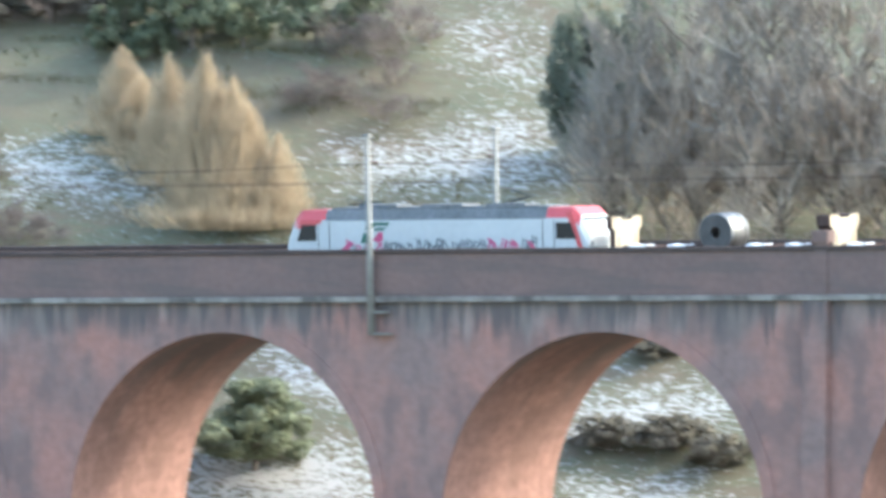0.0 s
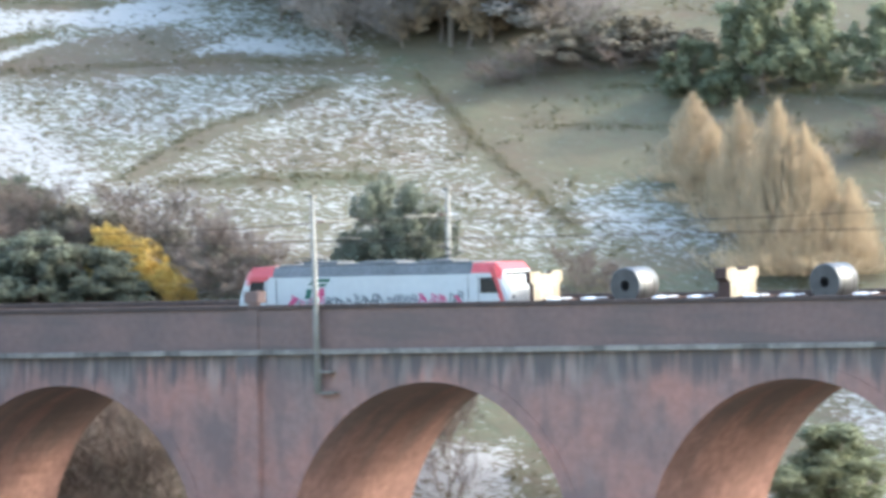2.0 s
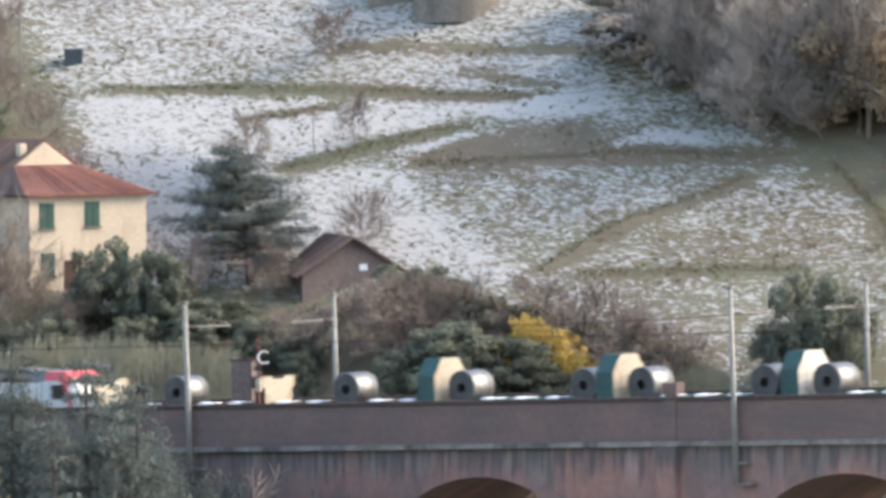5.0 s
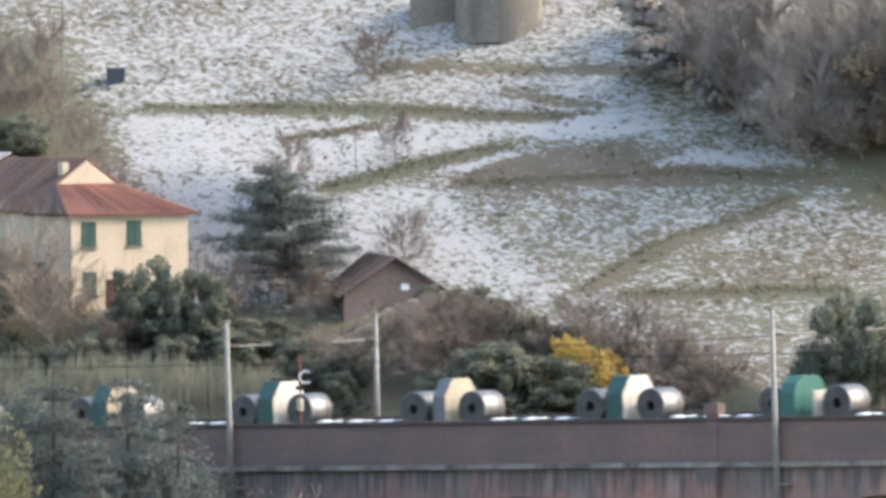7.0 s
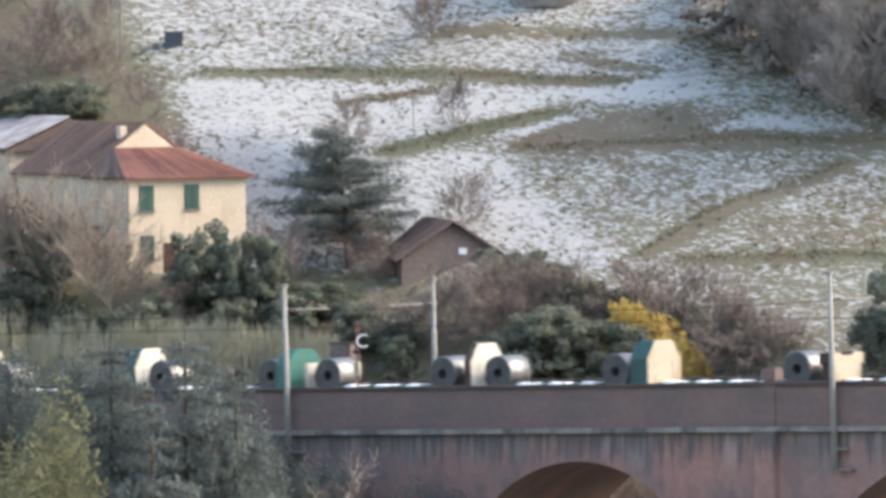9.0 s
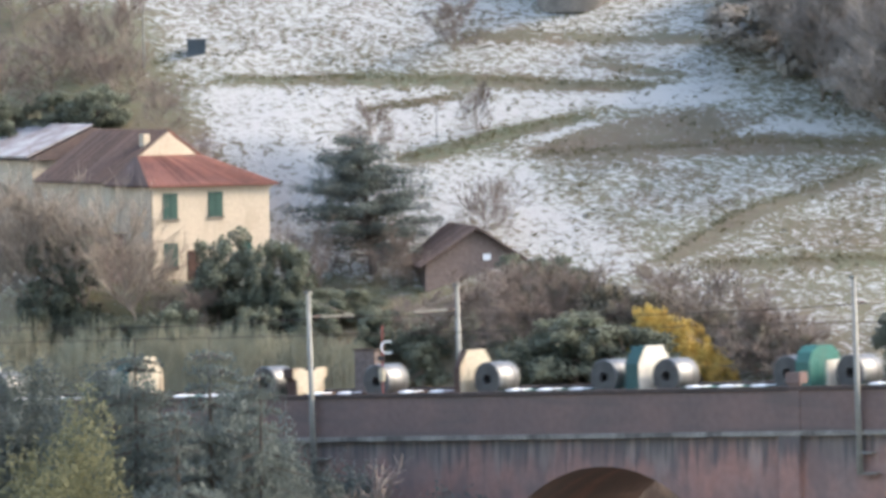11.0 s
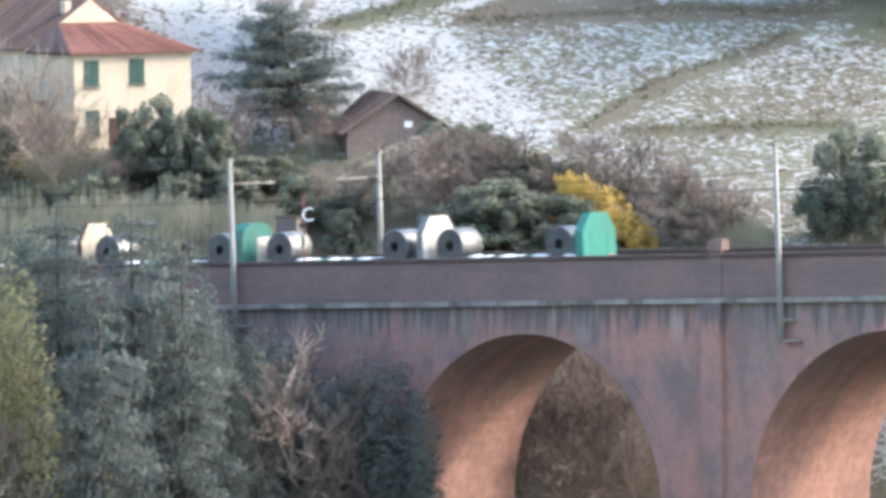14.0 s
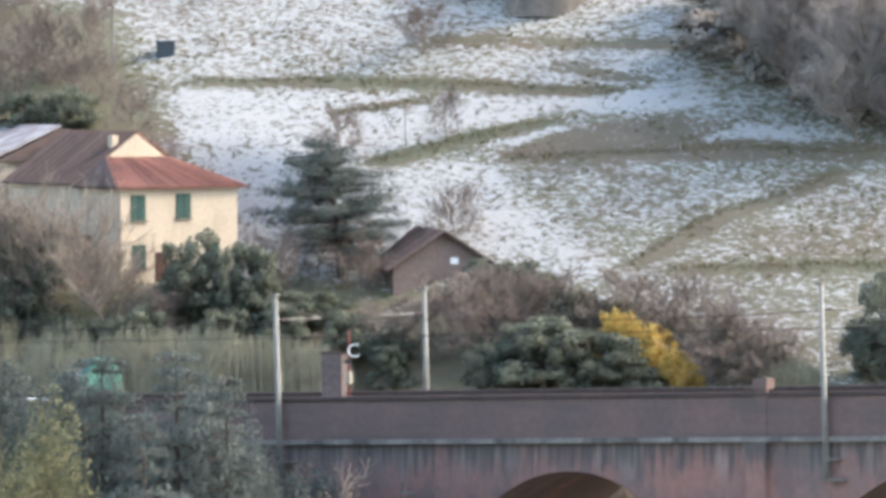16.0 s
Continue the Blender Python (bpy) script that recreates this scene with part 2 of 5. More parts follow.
plot(0.46, 0.2, 5, (62.4, 12.1), (66.2, 12.1), (69.3, 1.7), (65.6, 2.2), (62.6, 6.7))
plot(0.5, 0.2, 2, (62.1, 0.9), (68.6, -1.8), (68.5, -3.1), (61.9, -1.1))
plot(0.68, 0.1, 4, (44.2, -29.7), (54.6, -32.3), (54.0, -40.0), (43.6, -34.2))
plot(0.68, 0.1, 3, (49.4, -20.2), (52.1, -23.0), (53.6, -28.4), (50.6, -25.6))
plot(0.68, 0.1, 4, (65.8, -32.4), (74.5, -34.6), (74.3, -39.3), (65.4, -36.2))
plot(0.68, 0.1, 4, (64.4, -40.2), (72.0, -42.5), (72.0, -47.6), (63.6, -44.5))
plot(0.8, 0.1, 2, (20.1, -12.8), (24.4, -13.0), (25.5, -19.0), (20.0, -15.7))
plot(0.16, 0.4, 3, (-40.7, 36.3), (-22.1, 31.6), (-7.4, 24.2), (3.4, 18.4), (8.8, 12.2), (8.9, 1.5), (-39.8, 26.7))
plot(0.12, 0.8, 3, (1.2, 2.7), (14.1, -2.5), (14.0, -18.1), (1.3, -8.6))
plot(0.85, 0.1, 3, (24.9, -16.4), (30.1, -19.1), (29.9, -22.8), (24.4, -20.2))
plot(0.58, 0.45, 3, (-31.0, 103.3), (8.0, 84.4), (12.5, 49.6), (11.4, 42.1), (-8.5, 52.6), (-22.4, 58.3), (-28.1, 64.3))
plot(0.74, 0.2, 1.5, (-23.8, 57.0), (-8.4, 50.9), (2.0, 44.8), (2.0, 43.0), (-10.3, 41.8), (-17.3, 42.0), (-22.2, 49.9))
plot(0.7, 0.2, 1, (-18.4, 42.4), (-8.0, 40.9), (-1.7, 39.1), (1.7, 30.9), (3.6, 27.4), (6.4, 21.4), (3.4, 21.1), (-7.4, 25.7), (-17.4, 31.1))
plot(0.48, 0.45, 1, (-1.7, 38.8), (6.7, 34.7), (19.7, 28.8), (11.5, 26.9), (3.6, 27.6), (1.7, 31.7))
plot(0.45, 0.45, 2, (6.5, 24.0), (14.0, 25.3), (20.8, 27.8), (28.1, 22.8), (29.6, 11.9), (7.3, 21.0))
plot(0.43, 0.45, 3, (8.0, 20.0), (31.3, 11.1), (31.0, 1.9), (14.0, 8.6), (10.5, 14.2))
plot(0.82, 0.2, 1.5, (10.0, 35.9), (15.8, 35.8), (21.2, 32.0), (15.8, 33.1))
plot(0.9, 0.2, 1.5, (1.4, 45.4), (9.6, 42.9), (12.3, 40.5), (8.8, 40.9), (4.4, 42.8))
plot(0.85, 0.2, 1, (-2.9, 40.9), (2.4, 41.7), (3.7, 41.1), (-0.7, 40.0))
plot(0.03, 0.1, 0.8, (-22.3, 57.8), (-8.5, 52.4), (6.6, 44.7), (6.6, 43.5), (-8.4, 51.1), (-22.3, 57.1))
plot(0.03, 0.1, 0.8, (-9.9, 42.3), (-3.7, 43.1), (2.2, 42.6), (2.2, 41.9), (-2.9, 41.6), (-9.5, 41.0))
plot(0.2, 0.95, 0.8, (-1.4, 39.3), (3.0, 40.6), (10.3, 39.9), (12.2, 35.4), (23.6, 30.3), (23.6, 28.1), (-0.6, 38.3))
plot(0.06, 0.7, 0.8, (6.9, 21.8), (12.2, 25.6), (17.5, 26.6), (20.4, 28.3), (20.8, 27.0), (14.0, 24.6), (8.3, 21.2))
plot(0.05, 0.1, 0.8, (9.7, 20.7), (23.3, 15.6), (23.3, 14.3), (9.8, 19.7))
plot(0.05, 0.7, 0.8, (-12.5, 49.9), (-5.7, 49.0), (-5.7, 48.2), (-12.1, 49.1))
plot(0.1, 0.5, 0.8, (-6.4, 57.0), (11.4, 49.1), (11.4, 48.1), (-6.4, 56.0))
plot(0.1, 0.5, 0.8, (2.8, 50.1), (8.8, 44.4), (7.7, 44.4), (2.1, 49.6))
plot(0.02, 0.55, 0.8, (25.5, 27.7), (26.5, 27.0), (32.8, 11.0), (35.9, 2.6), (34.9, 2.9), (30.8, 12.8))
plot(0.1, 0.2, 3, (-45.0, 79.7), (-28.9, 69.3), (-24.2, 51.6), (-30.0, 49.4), (-42.6, 54.9))

BANKS = (  # terrace edges, across and up the hill
    ((-22.1, 57.7), (-16.1, 55.3), (-8.5, 51.9), (-0.9, 48.2), (6.6, 44.2)),
    ((-9.7, 41.6), (-6.6, 42.0), (-2.9, 42.4), (2.2, 42.4)),
    ((-1.0, 39.0), (10.4, 35.1), (23.6, 29.3)),
    ((7.3, 21.8), (12.2, 25.4), (20.4, 27.8)),
    ((9.7, 20.4), (23.3, 15.1)),
    ((-12.3, 49.5), (-5.7, 48.5)),
    ((25.9, 27.4), (30.8, 13.8), (35.4, 3.0)),
    ((36.7, 20.6), (47.0, 15.5), (57.1, 9.7)),
    ((33.1, 17.3), (39.9, 14.0), (43.4, 13.3)),
    ((30.6, 26.2), (36.9, 24.1), (43.8, 20.8)),
    ((48.3, 8.8), (56.6, 4.3), (61.9, 2.1)),
)

BUSHES = (  # place, height, width
    (-3.1, 27.7, 5.5, 9.4),
    (0.6, 28.5, 5.0, 8.2),
    (-5.4, 26.7, 4.6, 6.5),
    (3.2, 29.2, 2.9, 5.8),
    (-13.4, 25.4, 3.4, 3.8),
    (-12.5, 36.9, 2.8, 5.3),
    (-15.0, 36.0, 2.8, 3.2),
    (-31.0, 27.8, 6.9, 7.1),
    (-27.0, 27.8, 6.9, 5.3),
    (-32.0, 27.4, 4.5, 3.9),
    (-44.2, 41.2, 3.6, 4.4),
    (-23.6, 29.2, 3.0, 7.1),
    (-57.3, 43.9, 3.7, 5.6),
    (-32.1, 23.2, 4.2, 6.4),
    (-39.6, 21.5, 5.0, 7.1),
    (-24.0, 26.9, 3.3, 5.3),
    (-18.3, 26.8, 3.8, 5.3),
    (-15.2, 27.5, 3.6, 4.2),
    (-26.4, 24.8, 3.9, 5.3),
    (-59.9, 42.9, 3.6, 5.7),
    (-63.7, 40.9, 4.1, 6.0),
)

DARK_TREES = (  # place, height, width
    (18.9, 34.7, 8.7, 6.1),
    (20.8, 35.2, 7.5, 5.6),
    (16.8, 34.1, 5.1, 4.4),
    (-40.3, 22.2, 8.5, 6.8),
    (-35.8, 22.1, 3.4, 7.1),
    (58.4, 56.4, 11.0, 4.4),
    (60.2, 56.0, 12.0, 5.5),
    (62.2, 57.5, 13.0, 6.0),
)

TANGLES = (  # place, height, width
    (-13.0, 28.7, 4.6, 7.0),
    (-8.2, 29.5, 5.5, 7.0),
    (-16.5, 29.0, 3.2, 4.9),
    (2.2, 33.1, 4.8, 5.5),
    (7.8, 31.6, 4.3, 5.8),
    (11.1, 32.3, 3.5, 5.1),
    (-5.9, 32.1, 4.8, 5.2),
    (8.3, 31.7, 4.9, 5.5),
    (-47.3, 42.4, 4.6, 3.8),
    (-20.6, 40.0, 3.8, 3.9),
    (30.2, 37.9, 3.0, 4.7),
    (-30.1, 50.7, 3.4, 2.6),
    (-39.1, 59.2, 3.3, 4.5),
    (-35.0, 45.8, 3.8, 3.3),
    (-63.0, 48.5, 5.0, 5.0),
    (-60.7, 50.5, 5.3, 4.2),
    (39.0, 61.9, 3.0, 5.5),
    (42.1, 63.4, 3.4, 5.2),
    (43.3, 59.8, 2.4, 3.4),
    (39.9, 56.8, 2.7, 4.1),
    (31.7, 39.0, 2.0, 5.0),
)

TANGLES_NEAR = (  # place, height, width
    (-22.4, 35.1, 1.8, 4.3),
    (-15.6, 35.4, 1.8, 3.8),
    (-27.0, 34.2, 3.7, 5.7),
    (-27.1, 29.9, 5.0, 4.6),
    (-22.9, 33.9, 3.5, 4.3),
    (-10.3, 30.9, 5.0, 6.2),
    (-64.0, 46.7, 4.6, 6.2),
    (-58.3, 46.8, 3.6, 4.6),
    (-64.9, 42.7, 5.2, 6.5),
    (-52.3, 44.9, 3.4, 3.2),
    (-73.6, 53.1, 4.6, 7.8),
    (-2.1, 34.6, 4.1, 5.9),
    (-36.0, 24.9, 4.5, 5.4),
    (12.2, 58.4, 2.4, 5.3),
    (17.2, 60.6, 2.4, 5.7),
    (9.7, 57.0, 1.8, 4.3),
    (27.4, 55.2, 1.7, 3.5),
    (40.8, 56.9, 2.3, 4.8),
    (45.0, 56.6, 2.0, 4.1),
    (-31.5, 24.8, 3.5, 4.3),
)

BROWN_SHRUBS = (  # place, height, width
    (-10.9, 32.5, 5.6, 4.6),
    (-8.9, 32.7, 5.4, 4.2),
    (-7.0, 32.5, 5.3, 4.2),
    (-4.3, 32.6, 4.9, 4.4),
    (-1.7, 33.4, 4.2, 4.6),
    (3.2, 32.9, 4.0, 3.6),
    (7.4, 32.5, 3.9, 4.4),
    (9.4, 32.2, 3.4, 4.0),
    (11.0, 32.5, 3.2, 3.6),
    (13.4, 60.5, 3.0, 6.5),
    (17.0, 62.5, 3.4, 7.0),
    (21.0, 62.5, 3.0, 6.5),
    (76.4, 31.5, 2.4, 5.0),
    (80.1, 32.6, 2.6, 5.4),
    (83.8, 31.7, 2.4, 5.0),
    (74.4, 40.0, 1.8, 4.0),
    (72.0, 40.6, 2.2, 3.6),
)

SCRUB = (  # place, height, width
    (11.6, 14.4, 8.3, 6.6),
    (15.0, 15.0, 8.4, 6.6),
    (17.4, 15.2, 6.9, 4.9),
    (13.7, 14.0, 6.1, 6.6),
    (10.2, 14.0, 6.9, 5.3),
    (34.3, 19.8, 6.3, 4.9),
)

REEDS = (  # place, height, width
    (-40.2, 18.9, 6.1, 6.8),
    (-35.1, 19.7, 5.7, 6.7),
    (-25.0, 21.6, 4.9, 6.3),
    (-19.9, 22.8, 4.3, 5.9),
    (-37.6, 19.3, 4.5, 7.1),
    (-32.6, 20.1, 4.8, 7.1),
    (-27.6, 21.4, 4.4, 6.3),
    (-22.5, 22.0, 4.2, 5.6),
    (-17.7, 23.4, 3.8, 4.9),
    (-30.7, 21.2, 4.5, 5.3),
    (-42.8, 18.5, 4.9, 6.4),
    (12.5, 32.3, 2.4, 4.1),
)

BARE_LEFT = (  # place, height, width
    (-38.4, 21.7, 10.6, 8.6),
    (-35.0, 22.3, 10.2, 7.0),
    (-41.4, 21.3, 11.4, 8.6),
    (-45.8, 20.7, 11.6, 9.0),
)

STRAW = (  # place, height, width
    (40.4, 44.3, 10.6, 7.7),
    (34.7, 48.6, 7.2, 6.4),
    (29.5, 51.2, 5.6, 6.2),
    (43.0, 45.0, 7.6, 6.4),
    (37.0, 47.5, 6.4, 6.7),
    (42.2, 44.6, 9.2, 7.2),
    (44.8, 45.4, 5.8, 6.0),
    (32.0, 49.6, 5.0, 6.5),
)

PINES = (  # place, height, width
    (57.8, 23.9, 6.0, 9.5),
    (24.1, 59.0, 4.8, 5.2),
    (28.1, 60.7, 8.4, 7.3),
    (31.2, 61.7, 7.2, 5.9),
    (35.6, 63.3, 6.4, 5.9),
    (38.3, 64.3, 5.9, 4.5),
    (26.3, 58.9, 3.1, 3.8),
)

WOOD_RIGHT = (  # place, height, width
    (66.3, 49.3, 13.8, 8.6),
    (70.5, 50.6, 16.4, 9.9),
    (75.0, 52.0, 16.9, 10.5),
    (79.2, 53.3, 16.2, 9.8),
    (60.3, 56.5, 7.9, 5.4),
    (83.9, 54.2, 14.5, 9.8),
    (88.3, 55.7, 14.3, 9.8),
)

TAN_SHRUBS = (  # place, height, width
    (66.1, 49.1, 8.0, 5.6),
    (68.7, 49.8, 9.6, 7.9),
    (70.9, 50.6, 8.2, 7.2),
    (73.3, 51.1, 9.3, 8.2),
    (75.9, 51.9, 9.9, 8.2),
    (78.4, 52.6, 8.9, 8.2),
    (81.2, 53.6, 8.5, 8.5),
    (84.2, 54.4, 8.9, 8.1),
)

WOOD_TOP = (  # place, height, width
    (-13.7, 62.0, 7.6, 9.5),
    (-8.3, 62.1, 9.4, 10.2),
    (-2.7, 61.4, 9.3, 9.4),
    (-9.2, 60.4, 7.2, 7.3),
    (3.1, 60.9, 9.6, 10.1),
    (-19.2, 67.2, 8.0, 8.9),
    (-3.4, 59.9, 6.7, 7.2),
    (-1.8, 57.9, 9.2, 7.9),
    (-8.6, 60.2, 7.6, 7.3),
    (5.2, 60.8, 11.4, 10.7),
    (1.2, 59.7, 5.6, 6.5),
    (11.3, 61.5, 7.0, 9.0),
)

GOLD = (  # place, height, width
    (-0.6, 31.6, 4.6, 3.4),
    (0.9, 31.3, 4.5, 3.5),
    (2.4, 31.0, 4.1, 3.4),
    (3.7, 30.8, 3.5, 3.3),
    (4.9, 30.5, 2.9, 3.0),
    (6.0, 30.3, 2.2, 2.6),
)

RUSTY = (  # place, height, width
    (4.0, 60.9, 12.0, 9.3),
    (0.9, 60.5, 6.4, 5.4),
    (6.4, 61.9, 9.6, 7.2),
)

FRONT_TREES = (  # place, height, width
    ("pine", 11.6, -34.0, 37.0, 14.5),
    ("pine", 4.6, -34.0, 27.8, 11.6),
    ("fir", 9.7, -26.0, 32.3, 14.2),
    ("fir", 17.1, -24.0, 33.9, 10.8),
    ("fir", 14.3, -25.0, 34.2, 14.1),
    ("mass", -0.4, -18.0, 27.1, 11.2),
    ("mass", -4.7, -12.0, 24.2, 5.3),
    ("mass", 6.9, -13.0, 27.9, 8.2),
    ("fir", 7.9, -22.0, 28.0, 11.0),
    ("mass", 8.4, -12.0, 24.6, 6.9),
    ("fir", 18.2, -32.0, 34.6, 12.8),
    ("mass", 7.7, -17.0, 29.2, 9.8),
    ("bare", 10.2, -8.0, 21.6, 10.4),
    ("bare", 11.4, -5.0, 20.3, 7.7),
    ("ivy", 12.3, -3.0, 20.8, 10.4),
    ("ivy", 9.6, -3.4, 19.3, 11.0),
    ("ivy", 14.6, -2.6, 21.1, 7.1),
    ("mass", -7.8, -20.0, 26.7, 11.3),
    ("bare", 12.6, -30.0, 25.9, 8.9),
    ("ivy", 5.7, -2.8, 19.0, 10.0),
    ("ivy", 2.7, -2.4, 17.8, 10.6),
    ("mass", 8.1, -9.0, 21.6, 8.2),
    ("bare", 13.1, -36.0, 27.4, 9.2),
    ("ivy", 0.2, -3.0, 17.6, 10.6),
    ("mass", -7.6, -16.0, 25.0, 11.4),
    ("mass", 4.2, -20.0, 29.3, 7.0),
)


def snow_cover(x, y):
    """How much snow lies and how brown the turf is, for arrays of places: plots with soft edges, later ones on top."""
    u, v = 0.788 * x + 0.616 * (y - 20), -0.616 * x + 0.788 * (y - 20)
    snow, earth = np.full(len(x), 0.45), np.full(len(x), 0.35)
    snow[u > 24], earth[u > 24] = 0.26, 0.2
    for cover, brown, soft, corners in SNOW_ZONES:
        inside, near = np.zeros(len(x), bool), np.full(len(x), 1e9)
        for (ax, ay), (bx, by) in zip(corners, corners[1:] + corners[:1]):
            cross = (ay > v) != (by > v)
            if ay != by:
                inside ^= cross & (u < (bx - ax) * (v - ay) / (by - ay) + ax)
            k = np.clip(((u - ax) * (bx - ax) + (v - ay) * (by - ay)) / ((bx - ax) ** 2 + (by - ay) ** 2), 0, 1)
            near = np.minimum(near, np.hypot(u - ax - k * (bx - ax), v - ay - k * (by - ay)))
        w = np.clip(0.5 + np.where(inside, near, -near) / soft, 0, 1)
        snow, earth = snow + (cover - snow) * w, earth + (brown - earth) * w
    return snow, earth


def build_ground():
    def axis(lo, hi, fine, far):
        a = list(np.arange(lo, hi + 0.01, fine))
        step, p, q = fine, lo, hi
        before, after = [], []
        while p > -far or q < far:
            step *= 1.35
            p, q = p - step, q + step
            before.append(p), after.append(q)
        return before[::-1] + a + after

    xs, ys = axis(-95, 125, 1.0, 2600), axis(-2, 100, 0.8, 2600)
    nx, ny = len(xs), len(ys)
    verts = [(x, y, ground_z(x, y)) for y in ys for x in xs]
    faces = [(j * nx + i, j * nx + i + 1, (j + 1) * nx + i + 1, (j + 1) * nx + i) for j in range(ny - 1) for i in range(nx - 1)]
    me = bpy.data.meshes.new("ground")
    me.from_pydata(verts, [], faces)
    flat = np.array(verts)
    cover = snow_cover(flat[:, 0], flat[:, 1])
    for k, name in enumerate(("snow", "earth")):
        me.attributes.new(name, "FLOAT", "POINT").data.foreach_set("value", cover[k])
    me.polygons.foreach_set("use_smooth", [True] * len(me.polygons))
    me.materials.append(ground_material())
    return tagged(new("ground", me), "patchy snow over winter grass on a hillside", "ground", kind="structure")


# ---- the viaduct ----
DEPTH, ARCH_R, ARCH_H, SPRING, TOP = 10.9, 9.8, 10.0, -9.98, 1.6
ARCHES = (-48.2, -24.9, -1.6, 21.6, 47.5, 71.8, 95.5, 120.6, 144.2, 167.9)
PILASTERS = (-37.0, 35.5, 108.6, 180.0)
X0, X1 = -58.0, 190.0


def up_grade(bm):
    """Leans what was built level to the line's gradient."""
    for v in bm.verts:
        v.co.z += GRADE * v.co.x
    return bm


def build_viaduct():
    root = thing("viaduct", pose(0, 0, 0), "red brick railway viaduct with tall round arches", "viaduct", kind="structure")
    # wall faces and arch barrels, column by column
    front = bmesh.new()
    xs = [X0]
    for c in ARCHES:
        xs += [c - ARCH_R * math.cos(math.pi * k / 40) for k in range(41)]
    xs.append(X1)

    def soffit(x):
        for c in ARCHES:
            if abs(x - c) <= ARCH_R + 1e-6:
                return SPRING + ARCH_H * math.sqrt(max(0.0, 1 - ((x - c) / ARCH_R) ** 2))
        return None

    foot = -46.0
    for a, b in zip(xs, xs[1:]):
        mid = soffit((a + b) / 2)
        za, zb = (soffit(a), soffit(b)) if mid is not None else (foot, foot)
        for y, flip in ((0.0, False), (DEPTH, True)):
            q = [front.verts.new(p) for p in ((a, y, za), (b, y, zb), (b, y, TOP), (a, y, TOP))]
            front.faces.new(q[::-1] if flip else q)
    part("wall", up_grade(front), BRICK, root)
    for c in ARCHES:
        barrel = bmesh.new()
        line = [(c - ARCH_R, foot)] + [(c - ARCH_R * math.cos(math.pi * k / 40), SPRING + ARCH_H * math.sin(math.pi * k / 40)) for k in range(41)] + [(c + ARCH_R, foot)]
        near = [barrel.verts.new((x, 0, z)) for x, z in line]
        far = [barrel.verts.new((x, DEPTH, z)) for x, z in line]
        for k in range(len(line) - 1):
            barrel.faces.new((near[k], far[k], far[k + 1], near[k + 1]))
        part("arch_barrel", up_grade(barrel), BRICK_LIT, root, "brick arch barrel, painted sunlit orange with a shaded crown")
    for c in ARCHES:
        bm = bmesh.new()
        n = 40
        for k in range(n):
            a0, a1 = math.pi * k / n, math.pi * (k + 1) / n
            pts = []
            for a, r in ((a0, 0.0), (a1, 0.0), (a1, 0.75), (a0, 0.75)):
                pts.append((c - (ARCH_R + r) * math.cos(a), SPRING + (ARCH_H + r) * math.sin(a)))
            f = [bm.verts.new((x, -0.06, z)) for x, z in pts]
            g = [bm.verts.new((x, 0.02, z)) for x, z in pts]
            bm.faces.new(f)
            bm.faces.new((f[0], g[0], g[1], f[1]))
            bm.faces.new((f[2], g[2], g[3], f[3]))
        part("arch_ring", up_grade(bm), BRICK, root)
    # stained band, stone string course, parapets and their copings
    for y, s in ((0.0, -1), (DEPTH, 1)):
        lo, hi = sorted((y + s * 0.38, y - s * 0.3))
        part("string_course", up_grade(boxes(((X0, lo, TOP), (X1, hi, TOP + 0.3)), bevel=0.04)), STONE, root, "pale stone string course")
        lo, hi = sorted((y + s * 0.08, y - s * 0.52))
        part("parapet", up_grade(boxes(((X0, lo, TOP + 0.3), (X1, hi, 4.12)))), BRICK_DARK, root, "dark brown parapet wall")
        lo, hi = sorted((y + s * 0.2, y - s * 0.62))
        part("coping", up_grade(boxes(((X0, lo, 4.12), (X1, hi, 4.36)), bevel=0.05)), COPING, root)
    for x in PILASTERS:
        part("pilaster", up_grade(boxes(((x - 1.0, -0.36, -46), (x + 0.5, 0.1, TOP)), bevel=0.05)), BRICK, root, "projecting brick pilaster")
        part("parapet_pier", up_grade(boxes(((x - 0.4, -0.16, TOP + 0.3), (x + 0.4, 0.1, 4.5)), bevel=0.03)), BRICK_DARK, root)
        part("pier_cap", up_grade(boxes(((x - 0.5, -0.3, 4.5), (x + 0.5, 0.5, 5.15)), bevel=0.05)), BRICK_DARK, root, "brown cap on the parapet pier")
    part("deck", up_grade(boxes(((X0, 0.5, 1.2), (X1, DEPTH - 0.5, 2.05)))), BALLAST, root)
    return root


TRACKS = (4.2, 8.0)
RAIL_Z = 2.4


def build_tracks():
    for y in TRACKS:
        root = thing("railway_track", pose(0, 0, 0), "steel rails on sleepers in grey ballast", "railway track", "tracks", "structure")
        for s in (-0.72, 0.72):
            part("rail", up_grade(boxes(((-120, y + s - 0.035, RAIL_Z - 0.17), (X1, y + s + 0.035, RAIL_Z)))), STEEL, root)
        bm = bmesh.new()
        for k in range(500):
            x = -110 + k * 0.6
            box(bm, (x, y - 1.25, 2.03), (x + 0.24, y + 1.25, RAIL_Z - 0.17))
        tagged(part("sleepers", up_grade(bm), STONE, root), kind="stuff")


